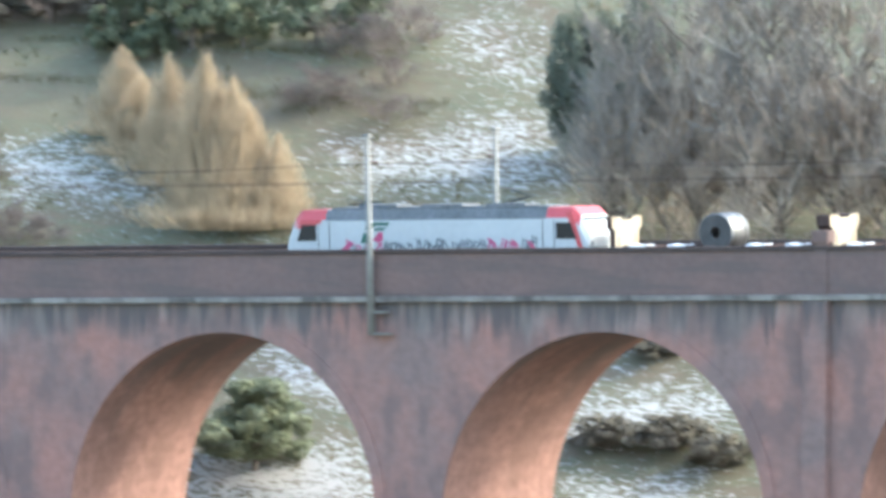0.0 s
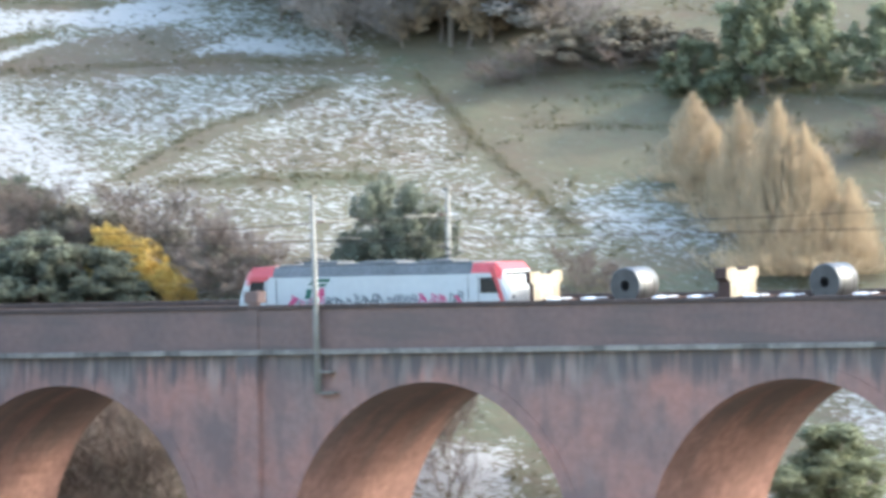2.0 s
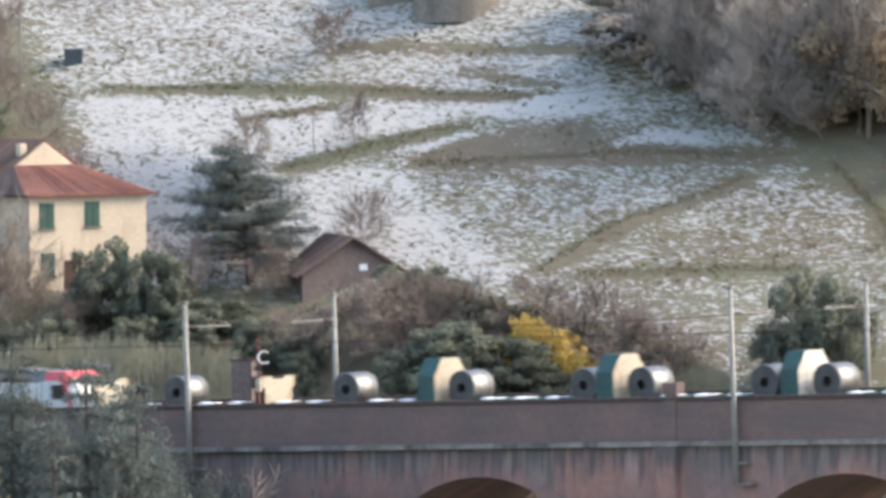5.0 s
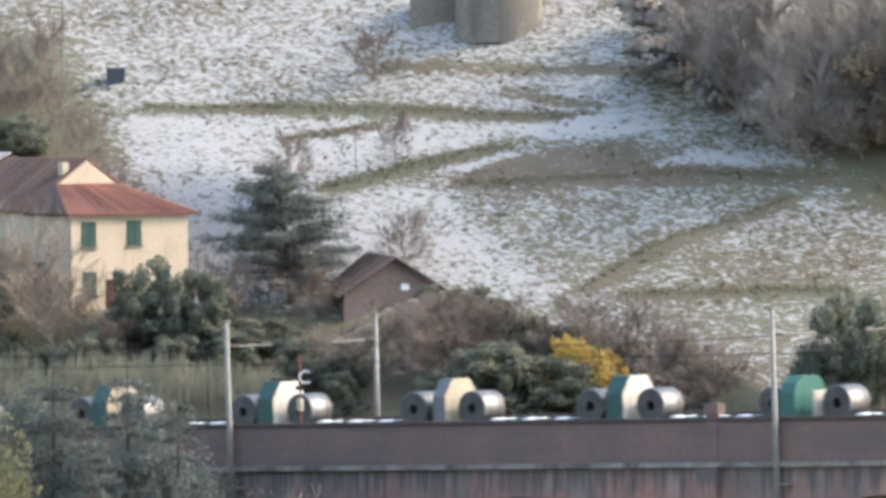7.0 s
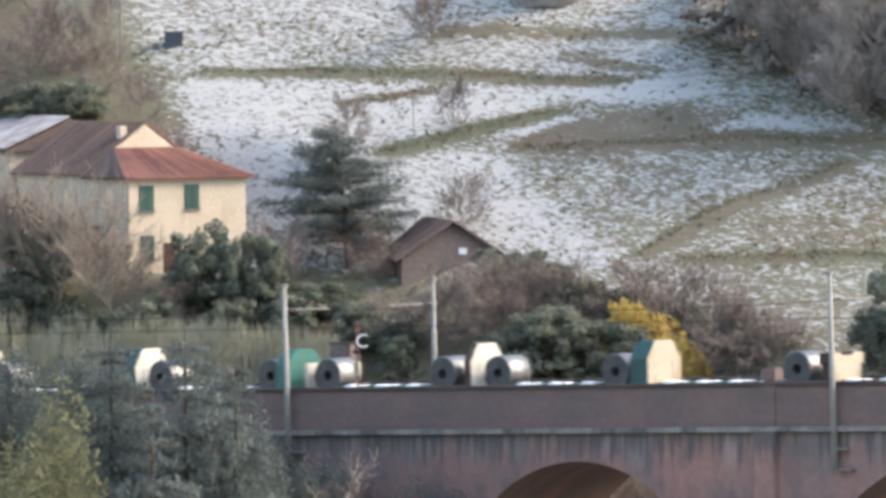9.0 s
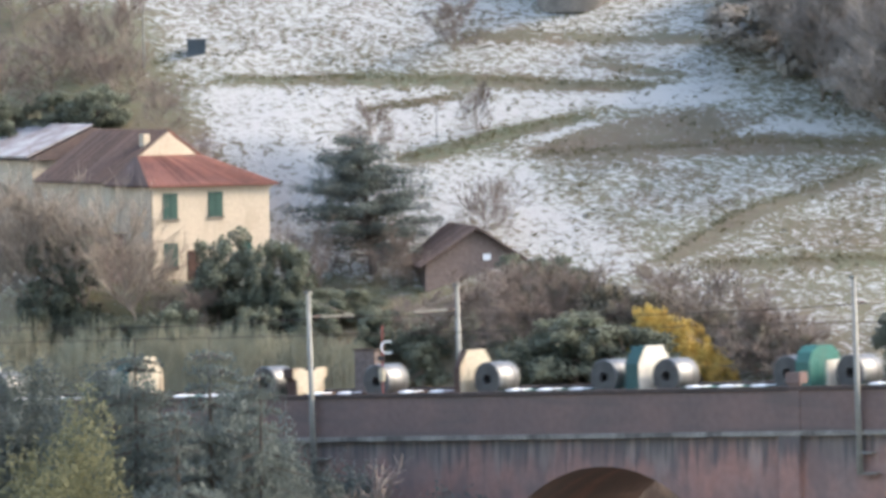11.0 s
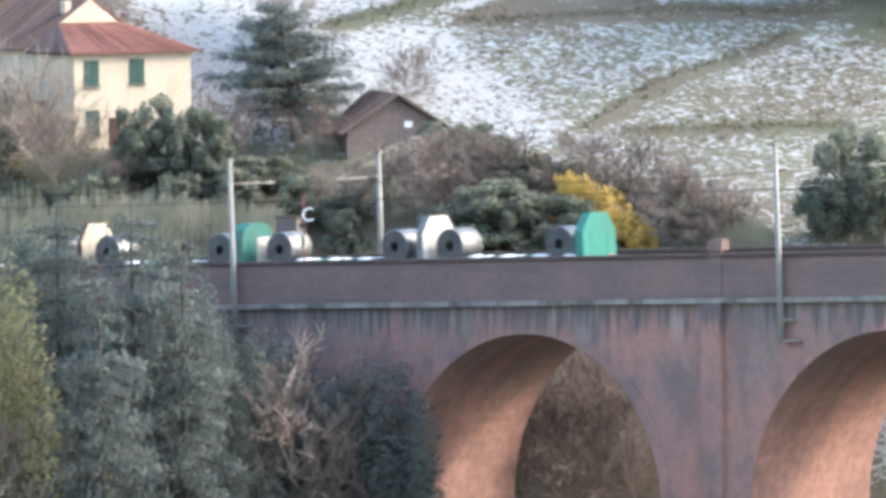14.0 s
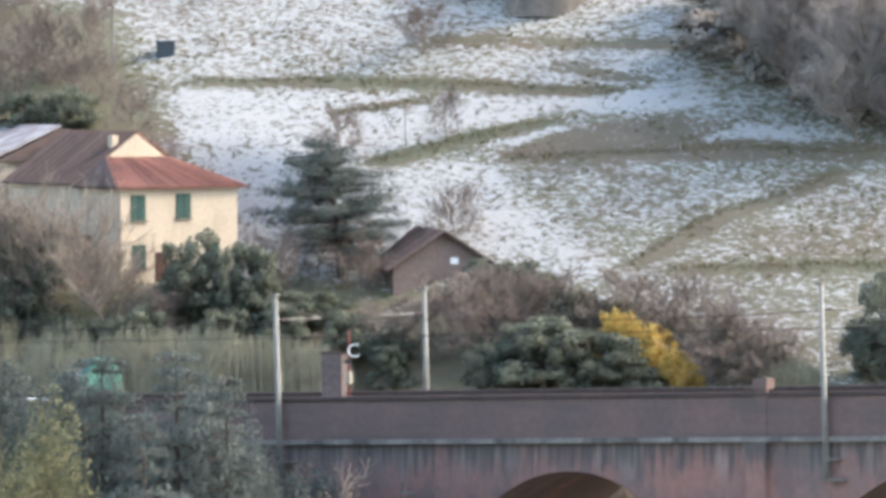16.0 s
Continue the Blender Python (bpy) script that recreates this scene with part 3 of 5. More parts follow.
def build_pole(x, y, base, height, side, group, label):
    """A catenary pole with a cantilever over its track; side: +1 reaches away from the viewer's face."""
    root = thing("catenary_pole", pose(x, y, base, 0, -1.6 if side > 0 else -0.8, 0), label, "catenary pole", group)
    bm = bmesh.new()
    tube(bm, [(0, 0, 0), (0, 0, height * 0.45), (0, 0, height)], [0.2, 0.175, 0.13], 10)
    part("mast", bm, GALV, root, smooth=True)
    part("cap", boxes(((-0.2, -0.2, height), (0.2, 0.2, height + 0.14)), bevel=0.03), GALV, root)
    s = side
    part("cantilever", tube(bmesh.new(), [(0, 0, height - 1.35), (0, s * 4.0, height - 1.4)], [0.045, 0.04]), GALV, root)
    part("stay", tube(bmesh.new(), [(0, 0, height - 0.35), (0, s * 3.8, height - 1.35)], [0.018, 0.018], 5), GALV, root)
    part("registration_arm", tube(bmesh.new(), [(0, s * 1.2, height - 1.36), (0, s * 2.4, height - 2.3), (0, s * 4.0, height - 2.35)], [0.013] * 3, 5), GALV, root)
    part("insulator", tube(bmesh.new(), [(0, s * 0.35, height - 1.355), (0, s * 0.6, height - 1.36), (0, s * 0.9, height - 1.36)], [0.09, 0.1, 0.09], 8), COPING, root)
    if base < 1 + GRADE * x:
        for z, far in ((0.0, 1.15), (1.15, 0.9)):
            part("bracket", boxes(((-0.14, -0.1, z), (far, 0.4, z + 0.1)), bevel=0.02), GALV, root)
    return root


def build_catenary():
    for x in (-40.0, 0.0, 40.0, 81.3, 121.0, 161.0):
        drop = 0.55 if x < 60 else 0.1
        build_pole(x + 0.3, -0.45, GRADE * x - drop, 10.28 + drop, 1, "near catenary poles", "grey steel catenary pole bracketed to the viaduct's face")
        build_pole(x + (0.75 if x < 1 else 0), DEPTH + 1.3, 2.0 + GRADE * x, 8.3, -1, "far catenary poles", "grey steel catenary pole behind the far track")
    for y in TRACKS:
        for z, name in ((RAIL_Z + 5.3, "contact_wire"), (RAIL_Z + 6.5, "messenger_wire")):
            bm = bmesh.new()
            pts = []
            for k in range(33):
                x = -100 + k * 8.75
                pts.append((x, y, z + GRADE * x - (0.5 * math.sin(math.pi * ((x % 40) / 40)) if name[0] == "m" else 0)))
            tagged(part(name, tube(bm, pts, [0.012] * 33, 4), COPING), "thin dark overhead wire above the track", "overhead wire", "overhead wires")


# ---- the train ----
LOCO_WHITE = material("pale_paint", (0.516, 0.546, 0.572), (0.482, 0.507, 0.533), 0.3, 0.45, bump=0.05, fine=0.06)
LOCO_RED = material("red_paint", (0.55, 0.085, 0.10), (0.47, 0.075, 0.09), 0.4, 0.4, bump=0.05, fine=0.06)
LOCO_GREY = material("roof_grey", (0.16, 0.17, 0.19), (0.11, 0.12, 0.13), 0.6, 0.6, bump=0.2)
DARK = material("black_metal", (0.03, 0.03, 0.035), (0.05, 0.045, 0.045), 1.0, 0.6)
GLASS = material("dark_window", (0.02, 0.025, 0.03), None, 1.0, 0.08, bump=0)
GREEN = material("logo_green", (0.02, 0.12, 0.09), None, 1.0, 0.5, bump=0, fine=0.05)
GRAF_RED = material("spray_red", (0.55, 0.06, 0.16), (0.45, 0.08, 0.2), 0.8, 0.5, bump=0)
GRAF_DARK = material("spray_dark", (0.12, 0.14, 0.16), (0.2, 0.21, 0.24), 0.8, 0.5, bump=0)
CREAM = material("cream_paint", (0.42, 0.375, 0.30), (0.37, 0.33, 0.265), 0.6, 0.6, streak=((0.301, 0.206, 0.129), 0.6, (1.2, 1.2, 0.4)))
OFFWHITE = material("grey_white_paint", (0.54, 0.52, 0.48), (0.47, 0.455, 0.42), 0.6, 0.6, streak=((0.33, 0.28, 0.22), 0.5, (1.2, 1.2, 0.4)))
TEAL = material("teal_paint", (0.025, 0.145, 0.125), (0.025, 0.12, 0.105), 0.6, 0.55, streak=((0.05, 0.12, 0.10), 0.5, (1.2, 1.2, 0.4)))
TEAL_BRIGHT = material("bright_teal_paint", (0.025, 0.21, 0.17), (0.025, 0.17, 0.14), 0.6, 0.55, streak=((0.05, 0.12, 0.10), 0.4, (1.2, 1.2, 0.4)))
# teal darkened: the shade on flanks, saddles and underframes is in the colour
TEAL_SHADED = material("shaded_teal_paint", (0.02, 0.085, 0.085), (0.03, 0.07, 0.07), 0.6, 0.6)
BROWN = material("rust_brown_paint", (0.085, 0.055, 0.05), (0.07, 0.05, 0.045), 0.6, 0.7)
COIL = material("rolled_steel", (0.28, 0.28, 0.29), (0.22, 0.22, 0.22), 0.8, 0.48, 0.85, bump=0.05, fine=0.1)
COIL_END = material("coil_edge", (0.10, 0.10, 0.105), (0.065, 0.065, 0.07), 1.2, 0.55, 0.5)
SNOW = material("snow", (0.82, 0.84, 0.88), (0.74, 0.77, 0.82), 1.5, 0.8)
TRAIN_SPEED, NOSE_X = 20.95, 74.16
SLOWING = ((0.0, 0.0), (4.0, 0.2), (8.0, 1.0), (12.0, 1.55), (16.0, 2.2))


def train_rows(offset):
    """A vehicle rolls down the grade towards -X and slows a little; offset: metres behind the engine's nose."""
    turn = -math.degrees(math.atan(GRADE))
    return [(t, pose(x, TRACKS[0], RAIL_Z + GRADE * x, 0, turn, 0)) for t, lag in SLOWING
            for x in (NOSE_X - TRAIN_SPEED * t + lag + offset,)]


def build_loco():
    """A boxy electric engine 19 m long; local x runs back from the nose."""
    root = thing("locomotive", pose(0, 0, 0), "white electric locomotive with red cab corners and sprayed side", "locomotive")
    L, W = 18.9, 1.49
    # body shell: cross-section swept with raked cab ends
    bm = bmesh.new()

    def section(x, lo, hi, w):
        return [bm.verts.new(p) for p in ((x, -w, lo), (x, -w, hi - 0.55), (x, -w * 0.86, hi), (x, w * 0.86, hi), (x, w, hi - 0.55), (x, w, lo))]
    rings = [section(0.05, 0.95, 2.5, W * 0.94), section(0.55, 0.95, 3.55, W * 0.98), section(1.0, 0.95, 3.98, W), section(2.55, 0.95, 4.0, W), section(2.6, 0.95, 3.95, W),
             section(L - 2.6, 0.95, 3.95, W), section(L - 2.55, 0.95, 4.0, W), section(L - 1.0, 0.95, 3.98, W), section(L - 0.55, 0.95, 3.55, W * 0.98), section(L - 0.05, 0.95, 2.5, W * 0.94)]
    for i, (p, q) in enumerate(zip(rings, rings[1:])):
        for k in range(6):
            f = bm.faces.new((p[k], p[(k + 1) % 6], q[(k + 1) % 6], q[k]))
            cab = i in (1, 2, 6, 7)
            if k in (1, 2, 3):
                f.material_index = 1 if cab else (0 if i in (0, 8) else 2)
    bm.faces.new(rings[0][::-1])
    bm.faces.new(rings[-1])
    bmesh.ops.recalc_face_normals(bm, faces=bm.faces)
    part("body", bm, [LOCO_WHITE, LOCO_RED, LOCO_GREY], root)
    for end in (0, 1):
        def X(x):
            return L - x if end else x
        # red corner stripe down the cab side
        for y in (-1, 1):
            bm = bmesh.new()
            prism(bm, [(X(0.35), 1.9), (X(0.95), 3.75), (X(1.35), 3.75), (X(0.62), 1.9)] if end else [(X(0.72), 3.0), (X(0.98), 3.46), (X(2.3), 3.46), (X(2.3), 3.3), (X(1.2), 3.0)], y * W - 0.012, y * W + 0.012)
            part("corner_stripe", bm, LOCO_RED, root, "red stripe on the cab corner")
            part("side_window", prism(bmesh.new(), [(X(0.72), 2.35), (X(1.05), 3.2), (X(1.95), 3.2), (X(1.95), 2.35)], y * W - 0.02, y * W + 0.02), GLASS, root, "dark cab side window")
            part("door", prism(bmesh.new(), [(X(2.1), 1.1), (X(2.1), 3.3), (X(2.75), 3.3), (X(2.75), 1.1)], y * W - 0.01, y * W + 0.01), LOCO_WHITE, root)
            part("door_seam", boxes(((X(2.08) - 0.02, y * W - 0.016, 1.1), (X(2.08) + 0.02, y * W + 0.016, 3.3)), ((X(2.78) - 0.02, y * W - 0.016, 1.1), (X(2.78) + 0.02, y * W + 0.016, 3.3))), DARK, root)
        part("windscreen", prism(bmesh.new(), [(X(0.22), 2.62), (X(0.47), 3.45), (X(0.53), 3.43), (X(0.3), 2.58)], -1.2, 1.2), GLASS, root, "dark raked windscreen")
        for y in (-1.05, 1.05):
            part("headlight", tube(bmesh.new(), [(X(0.0), y, 2.1), (X(0.12), y, 2.1)], [0.12, 0.12], 10), LOCO_GREY, root)
            part("buffer", tube(bmesh.new(), [(X(0.1), y * 0.85, 1.05), (X(-0.3), y * 0.85, 1.05), (X(-0.32), y * 0.85, 1.05), (X(-0.4), y * 0.85, 1.05)], [0.1, 0.1, 0.24, 0.24], 10), DARK, root)
    part("roof_deck", boxes(((2.7, -1.1, 3.93), (16.2, 1.1, 4.08)), ((4.2, -0.8, 4.05), (6.6, 0.8, 4.22)), ((8.2, -0.9, 4.05), (10.8, 0.9, 4.2)), ((12.2, -0.8, 4.05), (14.6, 0.8, 4.2)), bevel=0.04), LOCO_GREY, root, "grey roof equipment")
    for x0, raised in ((3.3, False), (12.9, True)):
        bm = bmesh.new()
        h = 4.95 if raised else 4.42
        tube(bm, [(x0, -0.4, 4.2), (x0 + 1.7, -0.3, 4.2 + (h - 4.2) * 0.5), (x0 + 0.2, 0, h)], [0.035] * 3, 5)
        tube(bm, [(x0, 0.4, 4.2), (x0 + 1.7, 0.3, 4.2 + (h - 4.2) * 0.5), (x0 + 0.2, 0, h)], [0.035] * 3, 5)
        tube(bm, [(x0 + 0.2, -0.8, h), (x0 + 0.2, 0.8, h)], [0.03] * 2, 5)
        part("pantograph", bm, DARK, root)
    # underframe and bogies
    part("underframe", boxes(((1.0, -1.3, 0.55), (L - 1.0, 1.3, 0.95)), ((7.2, -1.25, 0.3), (11.7, 1.25, 0.6)), bevel=0.04), DARK, root)
    for bx in (4.2, L - 4.2):
        bogie = part("bogie", boxes(((bx - 2.1, -1.15, 0.45), (bx + 2.1, -0.95, 0.9)), ((bx - 2.1, 0.95, 0.45), (bx + 2.1, 1.15, 0.9)), ((bx - 0.4, -1.0, 0.5), (bx + 0.4, 1.0, 0.85)), bevel=0.04), DARK, root)
        for wx in (bx - 1.3, bx + 1.3):
            for y in (-0.75, 0.75):
                part("wheel", tube(bmesh.new(), [(wx, y - 0.07, 0.62), (wx, y + 0.07, 0.62)], [0.62, 0.62], 24), STEEL, bogie)
    # emblem: two slanted green blocks and a red one; then sprayed shapes along the sill
    for y in (-W,):
        yy = (y - 0.016, y + 0.004)
        part("emblem", prism(bmesh.new(), [(5.0, 2.95), (5.5, 3.3), (6.6, 3.3), (6.5, 3.12), (5.75, 3.12), (5.5, 2.95)], *yy), GREEN, root, "dark green slanted emblem")
        part("emblem", prism(bmesh.new(), [(5.55, 2.86), (5.8, 3.02), (6.4, 3.02), (6.15, 2.86)], *yy), GREEN, root)
        part("emblem", prism(bmesh.new(), [(4.75, 2.2), (4.95, 2.75), (5.35, 2.75), (5.15, 2.2)], *yy), GREEN, root)
        part("emblem", prism(bmesh.new(), [(5.5, 2.3), (5.9, 2.78), (6.15, 2.78), (6.15, 2.3)], *yy), GRAF_RED, root, "red emblem block")
        rng = random.Random(5)
        for k in range(36):
            x = 3.6 + k * 0.335 + rng.uniform(-0.1, 0.1)
            z, h, w = 1.78 + rng.uniform(-0.15, 0.12), rng.uniform(0.3, 0.62), rng.uniform(0.1, 0.2)
            lean = rng.uniform(-0.25, 0.35)
            red = k < 7 and k % 2 == 0 or 26 < k < 33
            bm = bmesh.new()
            tube(bm, [(x, y, z), (x + lean * 0.5 + w, y, z + h * 0.55), (x + lean, y, z + h), (x + lean + 0.3, y, z + h * 0.8), (x + 0.35, y, z + h * 0.1)], [0.06, 0.07, 0.065, 0.065, 0.05], 4)
            for v in bm.verts:
                v.co.y = y - 0.008 + (v.co.y - y) * 0.15
            part("sprayed_letter", bm, GRAF_RED if red else GRAF_DARK, root, "red sprayed stroke" if red else "")
        for k, (a, b) in enumerate(((3.2, 4.4), (15.1, 16.0))):
            part("sprayed_band", prism(bmesh.new(), [(a, 1.6), (a + 0.75, 2.25), (b, 2.25), (b - 0.75, 1.6)] if k == 0 else [(a, 2.25), (a + 0.25, 2.25), (b, 1.5), (b - 0.3, 1.5)], *yy), GRAF_RED, root, "slanted red band")
    return root


def build_wagon(wall_mat, wall_name, hood, coils, saddle_mat, side_mat, depth, back=0.0, last=False):
    """A flat coil wagon 12.6 m long; local x runs back from its front end wall. hood: a tall cut-cornered wall, or a low notched one;
    back: how far the wall stands behind the first coil's place."""
    root = thing("coil_wagon", pose(0, 0, 0), f"flat coil wagon with {wall_name} end wall", "freight wagon", "coil wagons of the train")
    L = 12.3
    part("underframe", boxes(((-0.3, -1.35, 0.95), (L, 1.35, 1.25)), ((-0.3, -1.4, 1.1), (L, -1.28, 1.42)), ((-0.3, 1.28, 1.1), (L, 1.4, 1.42)), bevel=0.03), saddle_mat, root)
    for bx in (1.9, L - 2.1):
        bogie = part("bogie", boxes(((bx - 1.3, -1.05, 0.4), (bx + 1.3, -0.9, 0.75)), ((bx - 1.3, 0.9, 0.4), (bx + 1.3, 1.05, 0.75)), ((bx - 0.25, -0.95, 0.5), (bx + 0.25, 0.95, 0.95)), bevel=0.03), DARK, root)
        for wx in (bx - 0.9, bx + 0.9):
            for y in (-0.75, 0.75):
                part("wheel", tube(bmesh.new(), [(wx, y - 0.07, 0.46), (wx, y + 0.07, 0.46)], [0.46, 0.46], 20), STEEL, bogie)
    for y in (-0.85, 0.85):
        part("buffer", tube(bmesh.new(), [(L, y, 1.05), (L + 0.3, y, 1.05), (L + 0.31, y, 1.05), (L + 0.36, y, 1.05)], [0.09, 0.09, 0.22, 0.22], 8), DARK, root)

    def end_wall(x0, x1, outer, inner, name):
        bm = bmesh.new()
        if hood and back:
            out = [(-1.45, 1.25), (1.45, 1.25), (1.45, 3.2), (1.2, 3.75), (0.65, 4.12), (-0.65, 4.12), (-1.2, 3.75), (-1.45, 3.2)]
        elif hood:
            out = [(-1.5, 1.25), (1.5, 1.25), (1.5, 3.3), (0.78, 4.3), (-0.78, 4.3), (-1.5, 3.3)]
        else:
            out = [(-1.2, 1.25), (1.2, 1.25), (1.2, 2.7), (1.5, 2.9), (1.5, 3.45), (0.55, 3.45), (0.45, 3.3), (-0.45, 3.3), (-0.55, 3.45), (-1.5, 3.45), (-1.5, 2.9), (-1.2, 2.7)]
        a = [bm.verts.new((x0, y, z)) for y, z in out]
        b = [bm.verts.new((x1, y, z)) for y, z in out]
        fa, fb = bm.faces.new(a), bm.faces.new(b[::-1])
        fb.material_index = 1
        for i in range(len(a)):
            bm.faces.new((a[i], b[i], b[(i + 1) % len(a)], a[(i + 1) % len(a)]))
        bmesh.ops.recalc_face_normals(bm, faces=bm.faces)
        w = part(name, bm, [outer, inner], root, f"{wall_name} end wall")
        for y in (-0.75, 0.75):
            part("rib", boxes(((x1, y - 0.05, 1.3), (x1 + 0.03, y + 0.05, 3.3 if hood else 2.6)), bevel=0.01), inner, w)
        return w
    end_wall(-depth - back, -back, side_mat, wall_mat, "end_wall")
    if back:
        part("load_board", boxes(((0.2, -1.3, 1.4), (0.34, 1.2, 3.3)), bevel=0.03), OFFWHITE, root, "low pale load board")
        for y in (-1.05, 1.05):
            part("board_stay", boxes(((-back, y - 0.05, 1.4), (0.2, y + 0.05, 1.9)), bevel=0.02), saddle_mat, root)
    if last:
        end_wall(L - 1.05, L - 0.45, TEAL_BRIGHT, TEAL_BRIGHT, "end_wall")
        for y in (-0.95, 0.95):
            part("tail_lamp", boxes(((L - 0.45, y - 0.16, 1.55), (L - 0.33, y + 0.16, 1.9)), bevel=0.04), GRAF_RED, root, "red and white tail board")
    # trough saddles with snow in them
    for k in range(5):
        x = 1.4 + k * 2.35
        if any(abs(x - c) < 0.9 for c in coils):
            continue
        sad = part("saddle", prism(bmesh.new(), [(x - 0.75, 1.25), (x + 0.75, 1.25), (x + 0.8, 1.95), (x + 0.6, 1.95), (x, 1.5), (x - 0.6, 1.95), (x - 0.8, 1.95)], -1.35, 1.35), saddle_mat, root)
        part("snow_fill", prism(bmesh.new(), [(x - 0.58, 1.92), (x, 1.52), (x + 0.58, 1.92), (x + 0.5, 2.0), (x + 0.1, 1.94), (x - 0.4, 2.02)], -1.3, -0.35), SNOW, root, "snow lying in the saddle")
    return root


def build_coil(radius, width):
    """A wound steel coil lying across the wagon, with an open eye."""
    root = thing("steel_coil", pose(0, 0, 0), "wound sheet steel coil lying in a wagon saddle", "steel coil", "steel coils")
    n, eye = 36, radius * 0.3
    prof = [(eye, width / 2), (radius - 0.04, width / 2), (radius, width / 2 - 0.04), (radius, -width / 2 + 0.04), (radius - 0.04, -width / 2), (eye, -width / 2)]
    bm = bmesh.new()
    rings = [[bm.verts.new((r * math.cos(math.tau * k / n), y, r * math.sin(math.tau * k / n))) for r, y in prof] for k in range(n)]
    for k in range(n):
        p, q = rings[k], rings[(k + 1) % n]
        for i in range(6):
            f = bm.faces.new((p[i], p[(i + 1) % 6], q[(i + 1) % 6], q[i]))
            f.material_index = 1 if i in (0, 4, 5) else 0
            f.smooth = i == 2
    bmesh.ops.recalc_face_normals(bm, faces=bm.faces)
    part("winding", bm, [COIL, COIL_END], root)
    for y in (-width * 0.25, width * 0.25):
        bm = bmesh.new()
        m = 36
        a = [[bm.verts.new(((radius + d) * math.cos(math.tau * k / m), y + s, (radius + d) * math.sin(math.tau * k / m))) for d, s in ((0.0, -0.03), (0.006, -0.03), (0.006, 0.03), (0.0, 0.03))] for k in range(m)]
        for k in range(m):
            for i in range(3):
                bm.faces.new((a[k][i], a[k][i + 1], a[(k + 1) % m][i + 1], a[(k + 1) % m][i]))
        part("strap", bm, DARK, root, "dark binding strap")
    return root


WAGONS = (  # end wall, its flank, its depth, how far it stands back, first and second coil, shift along the train
    ("low", "brown", 0.3, 0.0, 5.9, None, 0.0), ("low", "brown", 0.8, 0.0, 5.9, None, 0.0), ("cream", "dark_teal", 1.25, 0.0, 1.5, 10.4, 0.0),
    ("cream", "dark_teal", 1.25, 0.0, 1.5, 10.2, 0.0), ("white", "dark_teal", 1.25, 0.0, 1.5, 10.2, 0.0), ("cream", "grey", 0.9, 0.0, 1.5, 10.2, 0.0),
    ("white", "dark_teal", 1.25, 0.0, 1.5, 10.2, 0.0), ("teal", "teal", 1.0, 0.9, 1.6, 10.4, 0.0), ("white", "brown", 0.5, 0.0, 1.5, 10.2, 0.0),
    ("cream", "dark_teal", 1.25, 0.0, None, 10.2, 0.0), ("low", "brown", 0.8, 0.0, 5.9, None, 0.0), ("cream", "brown", 0.5, 0.0, 1.5, 10.2, -0.2),
    ("white", "dark_teal", 1.0, 0.0, 1.5, 10.2, 0.0), ("teal", "teal", 1.0, 0.8, 1.6, 10.4, 0.0), ("cream", "brown", 0.35, 0.0, 1.5, 10.4, -0.4),
    ("teal", "teal", 1.0, 0.8, 1.6, 10.4, 0.0), ("white", "grey", 0.5, 0.0, 1.5, 9.6, 0.0))
moving = []


def build_train():
    moving.append((build_loco(), 0.0, 0.0))
    mats = {"low": CREAM, "cream": CREAM, "white": OFFWHITE, "teal": TEAL, "brown": BROWN, "dark_teal": TEAL_SHADED, "grey": LOCO_GREY}
    names = {"low": "a low cream notched", "cream": "a tall cream", "white": "a tall off-white", "teal": "a tall teal", "brown": "a tall brown"}
    first = build_coil(1.0, 1.85)
    coil = first
    for k, (kind, flank, depth, back, *places, shift) in enumerate(WAGONS):
        x = 20.35 + 13.06 * k + shift
        low = kind == "low"
        coils = [c for c in places if c]
        w = build_wagon(mats[kind], names[kind], not low, coils, BROWN if low or kind == "brown" else TEAL_SHADED, mats[flank], depth, back, k == len(WAGONS) - 1)
        moving.append((w, x, 0.0))
        for c in coils:
            coil = coil or copy_thing(first, pose(0, 0, 0))
            moving.append((coil, x + c, 1.52 + 1.0 + 0.06))
            coil = None


# ---- things moved along the line ----


def motions():
    for ob, back, lift in moving:
        rows = []
        for t, m in train_rows(back):
            rows.append((t, m @ pose(0, 0, lift)))
        walk(ob, rows)


# ---- plants ----
LEAF_DARK = material("evergreen_leaves", (0.168, 0.188, 0.150), (0.208, 0.225, 0.175), 0.5, 0.7, bump=0, vary=0.15)
LEAF_PINE = material("pine_needles", (0.128, 0.150, 0.146), (0.148, 0.170, 0.158), 0.5, 0.75, bump=0, vary=0.15)
# needles paler than their own green, with haze over the slope mixed in
LEAF_SLOPE = material("hazy_slope_needles", (0.235, 0.265, 0.175), (0.275, 0.295, 0.205), 0.5, 0.75, bump=0, vary=0.15)
LEAF_OLIVE = material("yellow_green_needles", (0.205, 0.21, 0.125), (0.255, 0.245, 0.15), 0.4, 0.7, bump=0, vary=0.1)
LEAF_GOLD = material("yellow_blossom", (0.78, 0.57, 0.17), (0.66, 0.48, 0.17), 0.6, 0.7, bump=0)
LEAF_RUST = material("withered_oak_leaves", (0.37, 0.295, 0.21), (0.43, 0.34, 0.245), 0.4, 0.8, bump=0, vary=0.1)
TWIG = material("bare_twigs", (0.27, 0.23, 0.2), (0.32, 0.275, 0.235), 0.5, 0.9, bump=0, vary=0.2)
TWIG_RED = material("reddish_twigs", (0.23, 0.185, 0.165), (0.195, 0.165, 0.148), 0.5, 0.9, bump=0, vary=0.15)
